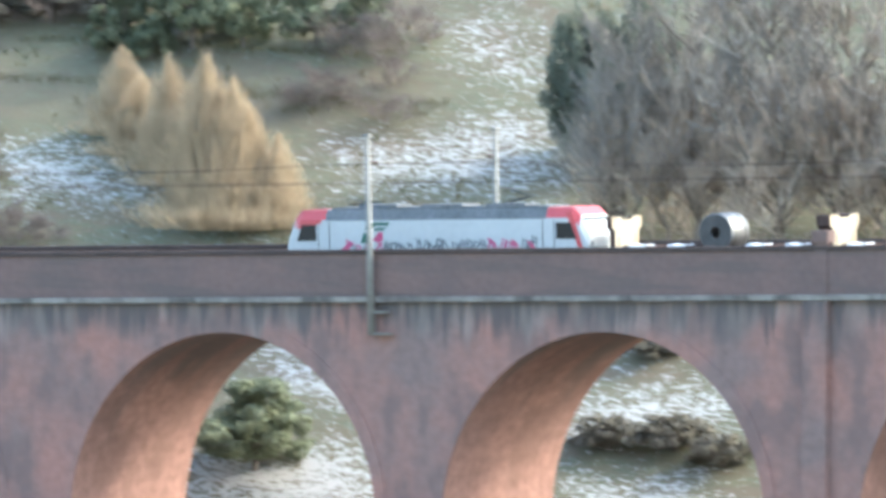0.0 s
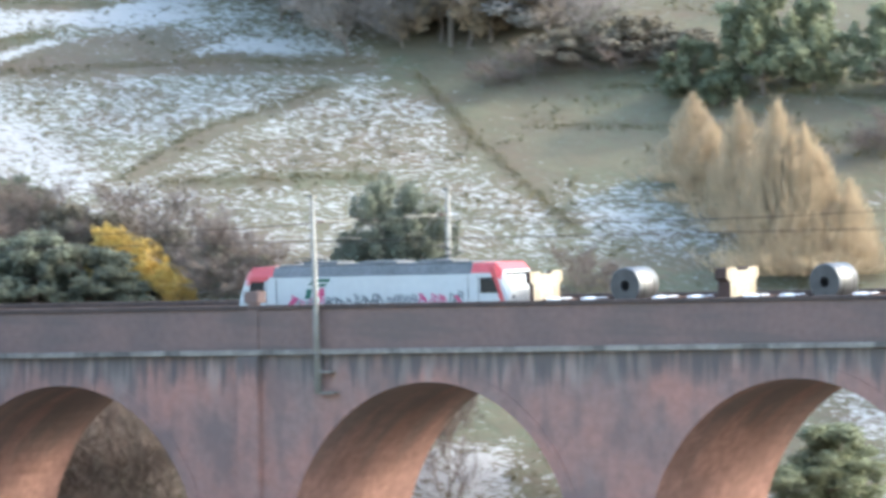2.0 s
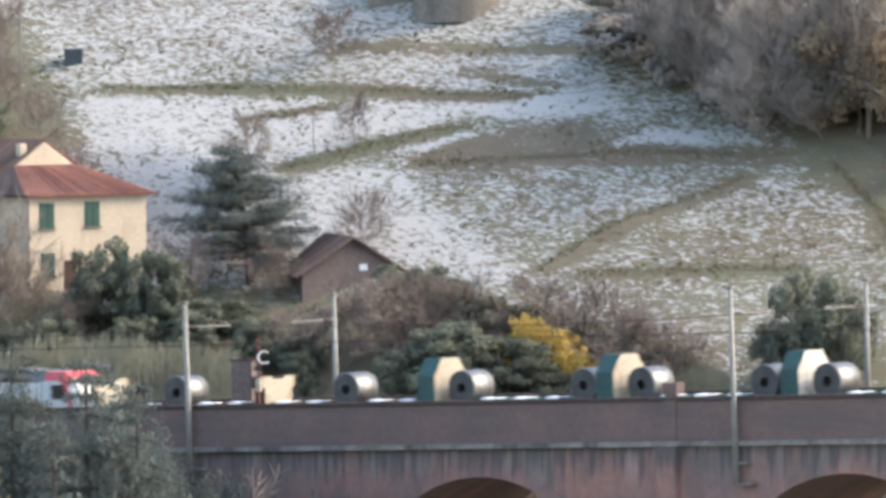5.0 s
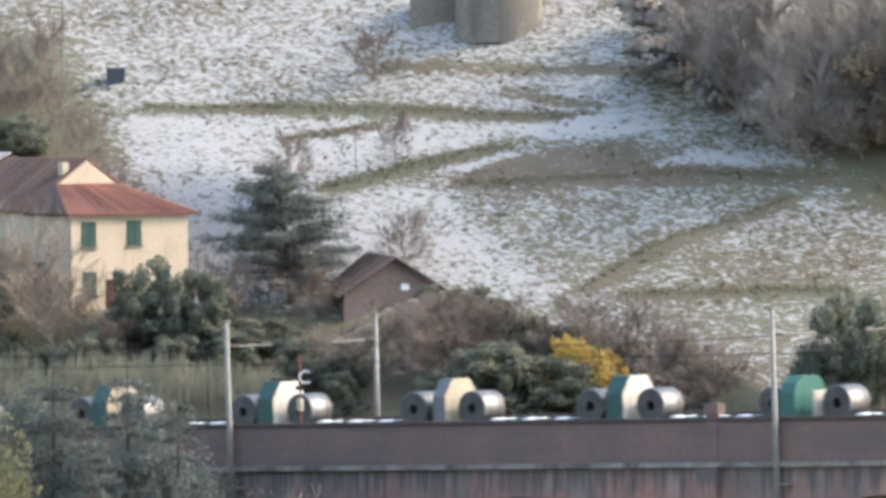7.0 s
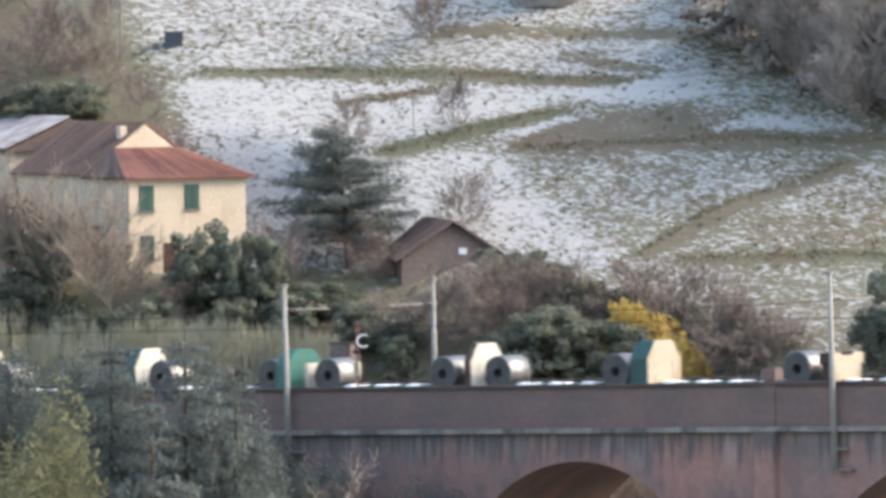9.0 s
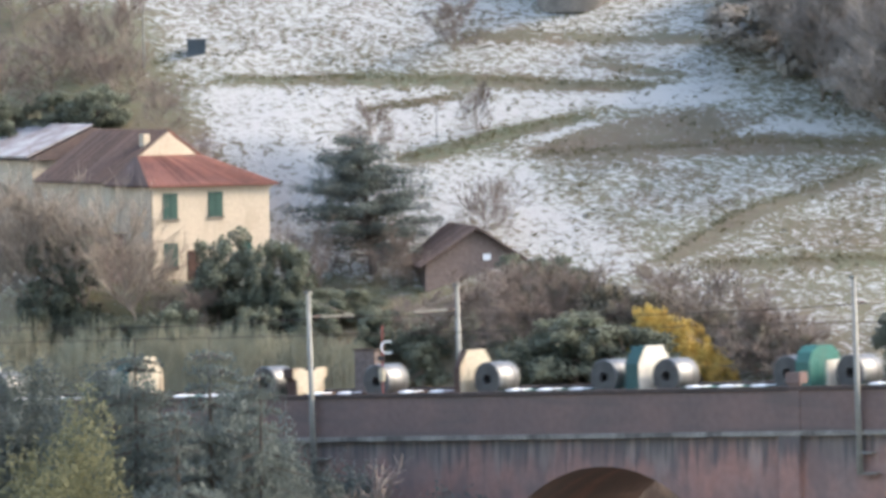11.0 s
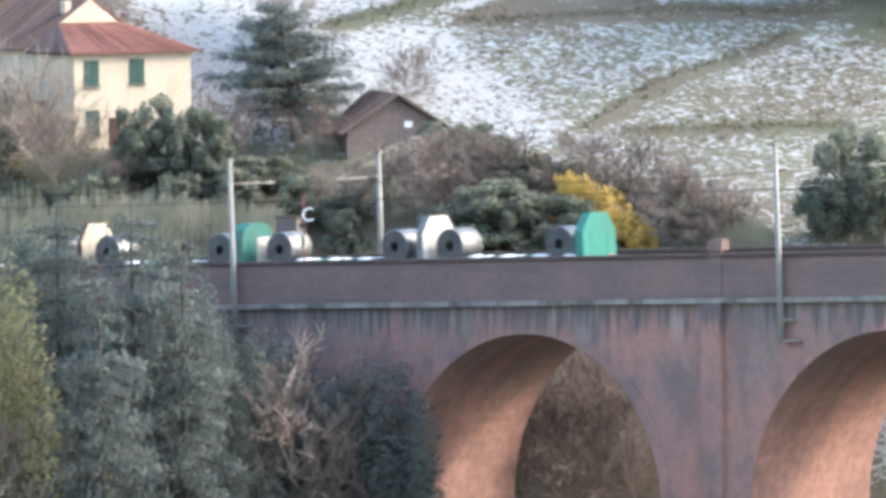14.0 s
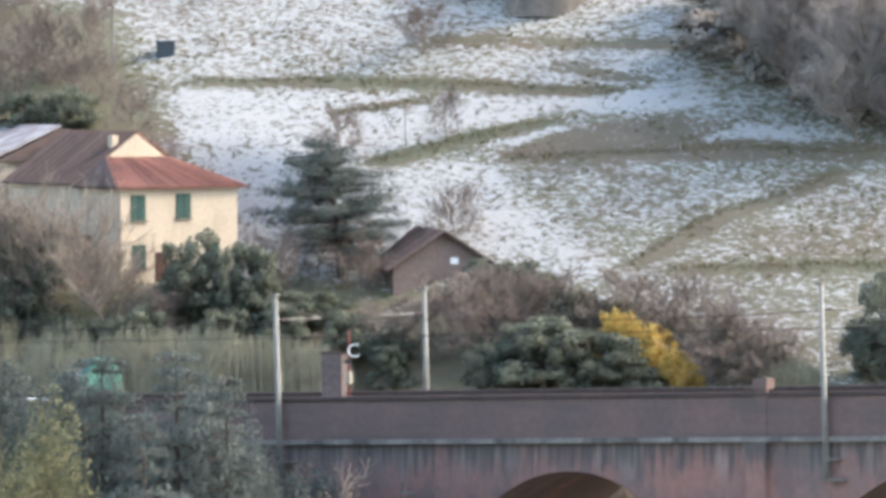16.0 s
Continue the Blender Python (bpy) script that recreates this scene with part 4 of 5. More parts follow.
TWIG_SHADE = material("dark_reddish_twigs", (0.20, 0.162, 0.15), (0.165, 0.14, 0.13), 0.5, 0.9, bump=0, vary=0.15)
TWIG_TAN = material("tan_twigs", (0.55, 0.46, 0.38), (0.48, 0.40, 0.335), 0.5, 0.9, bump=0, vary=0.12)
TWIG_DARK = material("dark_twigs", (0.25, 0.225, 0.215), (0.29, 0.265, 0.25), 0.5, 0.9, bump=0, vary=0.15)
TWIG_GREY = material("grey_twigs", (0.255, 0.238, 0.222), (0.29, 0.268, 0.245), 0.5, 0.9, bump=0, vary=0.15)
STRAW_MAT = material("straw_twigs", (0.52, 0.41, 0.28), (0.45, 0.36, 0.25), 0.5, 0.85, bump=0, vary=0.1)
REED_MAT = material("dry_reeds", (0.37, 0.345, 0.255), (0.275, 0.27, 0.20), 0.3, 0.9, bump=0, vary=0.15)
GRASS_MAT = material("bank_grass", (0.125, 0.115, 0.06), (0.18, 0.15, 0.085), 0.4, 0.9, bump=0)
for leaf_mat in (LEAF_DARK, LEAF_PINE, LEAF_SLOPE, LEAF_OLIVE, LEAF_GOLD, LEAF_RUST):
    # thin leaves let some light through
    t = leaf_mat.node_tree
    p, thin, mx = t.nodes["Principled BSDF"], t.nodes.new("ShaderNodeBsdfTranslucent"), t.nodes.new("ShaderNodeMixShader")
    target = p.outputs[0].links[0].to_socket
    t.links.new(p.inputs["Base Color"].links[0].from_socket, thin.inputs["Color"])
    mx.inputs["Fac"].default_value = 0.4
    t.links.new(p.outputs[0], mx.inputs[1])
    t.links.new(thin.outputs[0], mx.inputs[2])
    t.links.new(mx.outputs[0], target)
LEAF_BROWN = material("withered_shrub_leaves", (0.205, 0.18, 0.145), (0.165, 0.16, 0.125), 0.4, 0.85, bump=0, vary=0.12)
LEAF_WOOD = material("withered_undergrowth", (0.33, 0.295, 0.265), (0.28, 0.26, 0.24), 0.4, 0.85, bump=0, vary=0.1)
BARK_DARK = material("dark_bark", (0.10, 0.085, 0.075), (0.075, 0.065, 0.06), 1.0, 0.95, bump=0.6)
BARK = material("bark", (0.25, 0.21, 0.18), (0.19, 0.16, 0.14), 1.0, 0.95, bump=0.6)


def mesh_part(name, verts, faces, mat, parent=None, label="", normals=None):
    me = bpy.data.meshes.new(name)
    me.from_pydata(verts, [], faces)
    me.materials.append(mat)
    if normals is not None:
        me.normals_split_custom_set_from_vertices(normals.tolist())
    ob = new(name, me)
    if parent:
        ob.parent = parent
    return tagged(ob, label)


def leaf_cloud(rng, clumps, count, size, droop=0.0, needles=False):
    """Small bent leaves spread through uneven clumps (x, y, z, rx, ry, rz), thicker towards their skins."""
    n = count
    c = np.array(clumps)
    vol = (c[:, 3] * c[:, 4] * c[:, 5]) ** 0.67
    pick = rng.choice(len(c), n, p=vol / vol.sum())
    d = rng.normal(size=(n, 3))
    d /= np.linalg.norm(d, axis=1)[:, None]
    p = c[pick, :3] + d * c[pick, 3:] * (rng.random(n)[:, None] ** 0.35) * rng.uniform(0.85, 1.12, (n, 1))
    a = rng.normal(size=(n, 3))
    a /= np.linalg.norm(a, axis=1)[:, None]
    b = np.cross(a, rng.normal(size=(n, 3)))
    b /= np.linalg.norm(b, axis=1)[:, None]
    # leaves turn their upper side outwards
    b *= np.where((np.cross(b, a) * d).sum(1) < 0, -1.0, 1.0)[:, None]
    s = size * rng.uniform(0.5, 1.3, (n, 1))
    fold = np.cross(a, b) * s * 0.35
    a[:, 2] -= droop
    if needles:
        v = np.stack([p - a * s - b * s * 0.35, p - a * s + b * s * 0.35, p + a * s], 1).reshape(-1, 3)
        normals = d * 0.6 + np.cross(b, a) * 0.5 + (0, 0, 0.3)
        normals = np.repeat(normals / np.linalg.norm(normals, axis=1)[:, None], 3, 0)
        return v, (np.arange(n)[:, None] * 3 + [0, 1, 2]).tolist(), normals
    v = np.stack([p - a * s, p + b * s * 0.55 + fold, p + a * s, p - b * s * 0.55 + fold], 1).reshape(-1, 3)
    normals = d * 0.6 + np.cross(b, a) * 0.6 + (0, 0, 0.3)
    normals = np.repeat(normals / np.linalg.norm(normals, axis=1)[:, None], 4, 0)
    k = np.arange(n)[:, None] * 4
    f = np.concatenate([k + [0, 1, 2], k + [0, 2, 3]])
    return v, f.tolist(), normals


def limb_mesh(limbs, sides=3):
    """Tapered limbs given as (start, end, radius at start, radius at end), with a kink in the middle."""
    verts, faces = [], []
    for p, q, r0, r1 in limbs:
        p, q = Vector(p), Vector(q)
        d = (q - p).normalized()
        x = d.cross(Vector((0.3, 0.2, 0.93)) if abs(d.z) < 0.9 else Vector((1, 0, 0))).normalized()
        y = d.cross(x)
        base = len(verts)
        for c, r in ((p, r0), (q, r1)):
            for k in range(sides):
                a = math.tau * k / sides
                verts.append(tuple(c + (x * math.cos(a) + y * math.sin(a)) * r))
        for k in range(sides):
            m = (k + 1) % sides
            faces.append((base + k, base + m, base + sides + m, base + sides + k))
        if r1 > 0.04:
            faces.append(tuple(base + sides + k for k in range(sides)))
    return verts, faces


def grow(rng, height, spread, levels=(9, 6, 5), upward=0.55, trunk_r=0.16, twig_r=0.022, bare=0.3):
    """A leafless tree: a wavering trunk, limbs, branches and twigs."""
    trunk, fine = [], []
    pts = [Vector((0, 0, -0.4))]
    for k in range(1, 7):
        pts.append(Vector((rng.normal() * 0.03 * height, rng.normal() * 0.03 * height, height * 0.8 * k / 6)))
    for k in range(6):
        trunk.append((pts[k], pts[k + 1], trunk_r * (1 - k / 7), trunk_r * (1 - (k + 1) / 7)))

    def side(p, d, length, r, depth):
        mid = p + d * length * 0.5 + Vector(rng.normal(size=3)) * length * 0.06
        end = mid + (d + Vector((0, 0, upward * 0.4))).normalized() * length * 0.5 + Vector(rng.normal(size=3)) * length * 0.07
        last = depth + 1 == len(levels)
        for a, b, ra, rb in ((p, end, r, r * 0.4),) if last else ((p, mid, r, r * 0.75), (mid, end, r * 0.75, r * 0.4)):
            (trunk if depth == 0 else fine).append((a, b, max(ra, twig_r), max(rb, twig_r * 0.6)))
        if depth + 1 < len(levels):
            for _ in range(levels[depth + 1]):
                s = rng.uniform(0.25, 1.0)
                q = p.lerp(mid, s * 2) if s < 0.5 else mid.lerp(end, s * 2 - 1)
                e = (d * 0.7 + Vector(rng.normal(size=3)) * 0.55 + Vector((0, 0, upward * 0.5))).normalized()
                side(q, e, length * rng.uniform(0.35, 0.6), r * 0.5, depth + 1)
    for _ in range(levels[0]):
        s = rng.uniform(bare, 1.0)
        i = min(5, int(s * 6))
        q = pts[i].lerp(pts[i + 1], s * 6 - i)
        a = rng.uniform(0, math.tau)
        d = Vector((math.cos(a), math.sin(a), upward + rng.uniform(-0.1, 0.5))).normalized()
        side(q, d, spread * 0.5 * (1.25 - 0.55 * s) * rng.uniform(0.7, 1.15), trunk_r * 0.45, 0)
    return trunk, fine


def set_down(root, x, y, sink=0.15):
    """Turns, sizes and roots a plant in the ground."""
    root.location = (x, y, ground_z(x, y) - sink)


class Stock:
    """Plants of a kind: a few are grown, the others are copies turned and sized."""

    def __init__(self, make, variants):
        self.make, self.variants, self.grown = make, variants, []

    def plant(self, x, y, height, width, rng):
        if len(self.grown) < self.variants:
            root = self.make(len(self.grown))
            self.grown.append(root)
        else:
            root = copy_thing(self.grown[int(rng.integers(len(self.grown)))], pose(0, 0, 0))
        root.rotation_euler = (0, 0, rng.uniform(0, math.tau))
        root.scale = (width, width, height)
        set_down(root, x, y)
        return root


def bare_tree(seed, height, spread, mat, levels, upward, label, group, name="bare_tree", bare=0.3, twig_r=0.022):
    rng = np.random.default_rng(seed)
    root = thing(name, pose(0, 0, 0), label, "tree", group)
    trunk, fine = grow(rng, height, spread, levels, upward, 0.013 * height, twig_r, bare)
    s = Matrix.Diagonal((1 / spread, 1 / spread, 1 / height, 1))
    for n, limbs, m, sides in (("trunk", trunk, BARK, 6), ("crown", fine, mat, 3)):
        v, f = limb_mesh(limbs, sides)
        mesh_part(n, [tuple(s @ Vector(p)) for p in v], f, m, root)
    return root


def leafy(seed, mat, count, leaf, label, category, group, name, lumps=14, trunk=True, height=4.0, spread=5.0, needles=False, lump=1.0):
    """A broad evergreen: a short trunk with limbs and a crown of leaves in uneven lumps."""
    rng = np.random.default_rng(seed)
    root = thing(name, pose(0, 0, 0), label, category, group)
    clumps = []
    for k in range(lumps):
        a, r = rng.uniform(0, math.tau), rng.uniform(0.05, 0.4) * spread
        z = height * (0.16 + 0.68 * rng.random() * (1 - (r / spread) ** 2 * 2.2))
        w = spread * rng.uniform(0.08, 0.2) * lump
        clumps.append((r * math.cos(a), r * math.sin(a), z, w, w, height * rng.uniform(0.08, 0.2) * lump))
    s = np.array((1 / spread, 1 / spread, 1 / height))
    v, f, n = leaf_cloud(rng, clumps, count, leaf, needles=needles)
    mesh_part("crown", (v * s).tolist(), f, mat, root, normals=n)
    if trunk:
        limbs = [((0, 0, -0.4), (0, 0, height * 0.4), 0.14, 0.1)] + [((0, 0, height * rng.uniform(0.1, 0.4)), c[:3], 0.07, 0.02) for c in clumps[:10]]
        v, f = limb_mesh(limbs, 5)
        mesh_part("trunk", (np.array(v) * s).tolist(), f, BARK, root)
    return root


def conifer(seed, mat, height, spread, label, group, name="conifer", tiers=26, per=13, leaf=0.3, cut=0.06):
    """A needle tree: a straight trunk with drooping boughs in tiers, each bough a spray of needle tufts."""
    rng = np.random.default_rng(seed)
    root = thing(name, pose(0, 0, 0), label, "tree", group)
    limbs = [((0, 0, -0.4), (0, 0, height * 0.5), 0.02 * height, 0.014 * height), ((0, 0, height * 0.5), (0, 0, height), 0.014 * height, 0.02)]
    clumps = []
    for k in range(tiers):
        f = cut + (1 - cut) * (k + rng.uniform(-0.3, 0.3)) / tiers
        wide = (1 - f) ** 0.6 + 0.06
        reach = spread * 0.5 * wide * rng.uniform(0.75, 1.15)
        for _ in range(per):
            a = rng.uniform(0, math.tau)
            r = reach * rng.uniform(0.5, 1.12)
            z0 = height * min(0.985, f)
            sag = -0.18 * r
            end = Vector((r * math.cos(a), r * math.sin(a), z0 + sag))
            limbs.append(((0, 0, z0), end, 0.05, 0.015))
            for q in (0.35, 0.62, 0.86, 1.0):
                w = (0.18 + 0.14 * rng.random()) * max(reach, 0.7)
                c = Vector((0, 0, z0)).lerp(end, q)
                clumps.append((c.x, c.y, c.z, w, w, w * 0.5))
    s = np.array((1 / spread, 1 / spread, 1 / height))
    v, f, n = leaf_cloud(rng, clumps, len(clumps) * 30, leaf, droop=0.5, needles=True)
    mesh_part("crown", (v * s).tolist(), f, mat, root, normals=n)
    v, f = limb_mesh(limbs, 4)
    mesh_part("trunk", (np.array(v) * s).tolist(), f, BARK_DARK, root)
    return root


def cedar_tree():
    """An old cedar: a leaning trunk and level boughs in separate shelves, thin at the foot."""
    rng = np.random.default_rng(140)
    root = thing("cedar_tree", pose(0, 0, 0), "spreading dark cedar with level boughs beside the house", "tree")
    limbs = [((0, 0, -0.4), (-0.15, -0.1, 3.2), 0.26, 0.2), ((-0.15, -0.1, 3.2), (-0.5, -0.3, 6.2), 0.2, 0.12), ((-0.5, -0.3, 6.2), (-1.0, -0.6, 8.2), 0.12, 0.04)]
    clumps = []
    for z0, reach, boughs, full in ((1.6, 3.4, 7, 0.35), (2.4, 4.0, 9, 0.6), (3.2, 4.5, 11, 1.0), (4.0, 4.6, 12, 1.0), (4.8, 4.1, 12, 1.0), (5.6, 3.5, 11, 1.0),
                                    (6.3, 2.9, 10, 1.0), (7.0, 2.3, 9, 1.0), (7.6, 1.7, 7, 1.0), (8.1, 1.0, 5, 1.0)):
        lean = z0 / 8.2
        for j in range(boughs):
            a = math.tau * (j + rng.uniform(-0.4, 0.4)) / boughs
            r = reach * rng.uniform(0.55, 1.12)
            start = Vector((-1.0 * lean ** 2, -0.6 * lean ** 2, min(8.1, z0 - 0.25 + rng.uniform(-0.5, 0.45))))
            end = start + Vector((r * math.cos(a), r * math.sin(a), r * rng.uniform(-0.08, 0.22)))
            limbs.append((start, end, 0.07, 0.02))
            for q in np.linspace(0.35, 1.0, 2 + int(r * 1.6)):
                if rng.random() > full:
                    continue
                w = rng.uniform(0.35, 0.75)
                c = start.lerp(end, q) + Vector((rng.normal() * 0.22, rng.normal() * 0.22, 0.1))
                clumps.append((c.x, c.y, c.z, w, w, rng.uniform(0.2, 0.5)))
    v, f, n = leaf_cloud(rng, clumps, len(clumps) * 100, 0.085, needles=True)
    mesh_part("crown", v.tolist(), f, LEAF_PINE, root, normals=n)
    v, f = limb_mesh(limbs, 5)
    mesh_part("trunk", v, f, BARK_DARK, root)
    return root


def brush(seed, mat, count, height, spread, lean, label, group, name, twig=0.025, fan=1.0, category="shrub"):
    """A dense stand of upright stems from a narrow foot, as of reeds, coppice or poplar shoots."""
    rng = np.random.default_rng(seed)
    root = thing(name, pose(0, 0, 0), label, category, group)
    limbs = []
    for _ in range(count):
        a, r = rng.uniform(0, math.tau), math.sqrt(rng.random()) * 0.5 * spread
        foot = Vector((r * math.cos(a) * (1 - 0.6 * fan), r * math.sin(a) * (1 - 0.6 * fan), -0.2))
        h = height * rng.uniform(0.55, 1.0) * (1 - 0.45 * (2 * r / spread) ** 2)
        tip = Vector((r * math.cos(a) + lean * h * 0.2, r * math.sin(a), h))
        mid = foot.lerp(tip, 0.55) + Vector(rng.normal(size=3)) * 0.12
        limbs += [(foot, mid, twig * 1.3, twig), (mid, tip, twig, twig * 0.4)]
        for _ in range(3):
            q = mid.lerp(tip, rng.uniform(0, 0.8))
            limbs.append((q, q + Vector((rng.normal() * 0.25, rng.normal() * 0.25, rng.uniform(0.4, 1.0))) * height * 0.1, twig * 0.7, twig * 0.3))
    s = np.array((1 / spread, 1 / spread, 1 / height))
    v, f = limb_mesh(limbs, 3)
    mesh_part("stalk", (np.array(v) * s).tolist(), f, mat, root)
    return root


def plume(seed, mat, height, spread, label, group):
    """A feathery pointed crown of fine upright shoots round several stems."""
    rng = np.random.default_rng(seed)
    root = thing("coppice_tree", pose(0, 0, 0), label, "tree", group)
    stems, shoots = [], []
    for _ in range(9):
        a = rng.uniform(0, math.tau)
        stems.append(((0.2 * math.cos(a), 0.2 * math.sin(a), -0.4), (rng.normal() * 0.5, rng.normal() * 0.5, height * rng.uniform(0.5, 0.8)), 0.07, 0.03))
    for _ in range(1700):
        a, r = rng.uniform(0, math.tau), abs(rng.normal()) * 0.26 * spread
        tip = height * max(0.15, 1 - (2.0 * r / spread) ** 1.5) * rng.uniform(0.35, 1.0)
        top = Vector((r * math.cos(a), r * math.sin(a), tip))
        low = Vector((top.x * rng.uniform(0.55, 0.9), top.y * rng.uniform(0.55, 0.9), max(0.0, tip - rng.uniform(1.0, 3.2))))
        shoots.append((low, top, 0.02, 0.008))
        for _ in range(2):
            q = low.lerp(top, rng.uniform(0.2, 0.9))
            shoots.append((q, q + Vector((rng.normal() * 0.2, rng.normal() * 0.2, rng.uniform(0.3, 0.9))), 0.014, 0.006))
    s = np.array((1 / spread, 1 / spread, 1 / height))
    for name, limbs, m in (("trunk", stems, BARK), ("crown", shoots, mat)):
        v, f = limb_mesh(limbs, 3)
        mesh_part(name, (np.array(v) * s).tolist(), f, m, root)
    return root


def plant_all():
    rng = np.random.default_rng(11)
    bush = Stock(lambda k: leafy(20 + k, LEAF_DARK, 8500, 0.1, "dark evergreen bush with dense small leaves", "bush", "evergreen bushes", "evergreen_bush", 60, lump=0.62), 3)
    for r in BUSHES:
        bush.plant(*r, rng)
    dark = Stock(lambda k: leafy(30 + k, LEAF_DARK, 11000, 0.115, "dark evergreen tree behind the railway", "tree", "dark trees by the railway", "evergreen_tree", 80, height=7.5, spread=6, lump=0.6), 2)
    for r in DARK_TREES:
        dark.plant(*r, rng)
    tangle = Stock(lambda k: bare_tree(40 + k, 5.0, 5.5, TWIG_RED, (20, 9, 8), 0.5, "leafless brown shrub with a tangle of twigs", "leafless shrubs", "leafless_shrub", 0.02, 0.015), 3)
    for r in TANGLES + TANGLES_NEAR + SCRUB:
        tangle.plant(*r, rng)
    brown = Stock(lambda k: leafy(45 + k, LEAF_BROWN, 7000, 0.1, "brownish olive shrub with withered foliage", "shrub", "brown shrubs", "brown_shrub", 60, height=4.5, spread=4.5, lump=0.65), 2)
    for r in BROWN_SHRUBS:
        brown.plant(*r, rng)
    reed = Stock(lambda k: brush(50 + k, REED_MAT, 650, 4.5, 6.5, 0.05, "stand of dry olive reeds by the railway", "reed stands", "reeds", 0.03, 0.1, "reeds"), 2)
    for r in REEDS:
        reed.plant(*r, rng)
    left = Stock(lambda k: bare_tree(60 + k, 11.0, 8.5, TWIG, (24, 8, 6), 0.75, "tall leafless tree by the farmhouse", "leafless trees by the house"), 2)
    for r in BARE_LEFT:
        left.plant(*r, rng)
    straw = Stock(lambda k: plume(70 + k, STRAW_MAT, 10.0, 6.0, "straw-coloured bare coppice with upright shoots", "straw-coloured coppice"), 3)
    for r in STRAW:
        straw.plant(*r, rng)
    pine = Stock(lambda k: leafy(80 + k, LEAF_SLOPE, 10000, 0.14, "dark green pine with a rounded crown on the slope", "tree", "pines on the slope", "pine_tree", 60, height=7, spread=6, lump=0.6), 3)
    for r in PINES:
        pine.plant(*r, rng)
    wood = Stock(lambda k: bare_tree(90 + k, 13.0, 9.0, (TWIG_GREY, TWIG, TWIG_GREY)[k], (30, 9, 8), 0.8, "tall leafless greyish-brown woodland tree", "leafless wood", bare=0.12, twig_r=0.023), 3)
    for r in WOOD_RIGHT:
        wood.plant(*r, rng)
    tan = Stock(lambda k: bare_tree(95 + k, 9.0, 8.0, TWIG_TAN, (34, 10, 8), 0.9, "tan leafless thicket at the wood's edge", "tan thickets", "thicket", 0.02, 0.022), 2)
    for r in TAN_SHRUBS:
        tan.plant(*r, rng)
    shade = Stock(lambda k: bare_tree(100 + k, 10.0, 9.0, TWIG_DARK, (26, 10, 9), 0.7, "dark leafless tree of the upper wood", "upper wood", bare=0.1, twig_r=0.018), 2)
    for r in WOOD_TOP:
        shade.plant(*r, rng)
    scrub = Stock(lambda k: leafy(110 + k, LEAF_WOOD, 5000, 0.2, "dark undergrowth below the leafless wood", "undergrowth", "undergrowth of the wood", "undergrowth", 16, height=5, spread=8), 2)
    for x, y, h, w in WOOD_TOP:
        scrub.plant(x - 2.2, y + 2.6, h * 0.55, w * 1.1, rng)
    rust = Stock(lambda k: leafy(120 + k, LEAF_RUST, 7000, 0.16, "oak keeping its withered rusty leaves", "tree", "rusty oaks", "oak_tree", 20, height=9, spread=7), 1)
    for r in RUSTY:
        rust.plant(*r, rng)
    # the yellow forsythia, the cedar by the house
    gold = Stock(lambda k: leafy(130 + k, LEAF_GOLD, 3000, 0.11, "forsythia shrub in yellow blossom", "shrub", "forsythia", "forsythia", 30, height=3.5, spread=4), 2)
    for r in GOLD:
        gold.plant(*r, rng)
    cedar = cedar_tree()
    cedar.scale = (1.1, 1.1, 1.04)
    set_down(cedar, -25.7, 35.1)
    # the near trees before the viaduct's end
    kinds = {
        "pine": Stock(lambda k: leafy(150, LEAF_OLIVE, 56000, 0.15, "tall yellow-green pine before the viaduct", "tree", "near trees", "pine_tree", 110, height=28, spread=12, needles=True, lump=0.75), 1),
        "mass": Stock(lambda k: leafy(190 + k, LEAF_PINE, 52000, 0.14, "tall dark evergreen before the viaduct's end", "tree", "near trees", "evergreen_tree", 110, height=24, spread=9.5, needles=True, lump=0.7), 3),
        "fir": Stock(lambda k: conifer(160 + k, LEAF_PINE, 24, 12, "tall dark fir before the viaduct's end", "near trees", "fir_tree", 34, 16, 0.145), 2),
        "bare": Stock(lambda k: bare_tree(170 + k, 19.0, 8.0, TWIG_SHADE, (30, 8, 6), 0.7, "tall leafless tree before the brick wall", "near trees", bare=0.35, twig_r=0.026), 2),
        "ivy": Stock(lambda k: leafy(180 + k, LEAF_PINE, 34000, 0.13, "dark ivy-clad tree against the viaduct", "tree", "near trees", "ivy_tree", 40, height=16, spread=8, needles=True), 2),
    }
    for kind, x, y, h, w in FRONT_TREES:
        kinds[kind].plant(x, y, h, w, rng)
    # tufted grass along the terrace banks
    for corners in BANKS:
        limbs = []
        for (au, av), (bu, bv) in zip(corners, corners[1:]):
            length = math.hypot(bu - au, bv - av)
            for _ in range(int(length * 34)):
                k = rng.random()
                u, v = au + (bu - au) * k + rng.normal() * 0.2, av + (bv - av) * k + rng.normal() * 0.28
                x, y = 0.788 * u - 0.616 * v, 0.616 * u + 0.788 * v + 20
                p = Vector((x, y, ground_z(x, y) - 0.05))
                limbs.append((p, p + Vector((rng.normal() * 0.12, rng.normal() * 0.12, rng.uniform(0.08, 0.27))), 0.035, 0.01))
        v, f = limb_mesh(limbs, 3)
        tagged(mesh_part("bank_grass", v, f, GRASS_MAT), "tufts of rough grass along a terrace bank", "grass", kind="stuff")
    # dry tussocks all over the slopes
    limbs, fields = [], 0
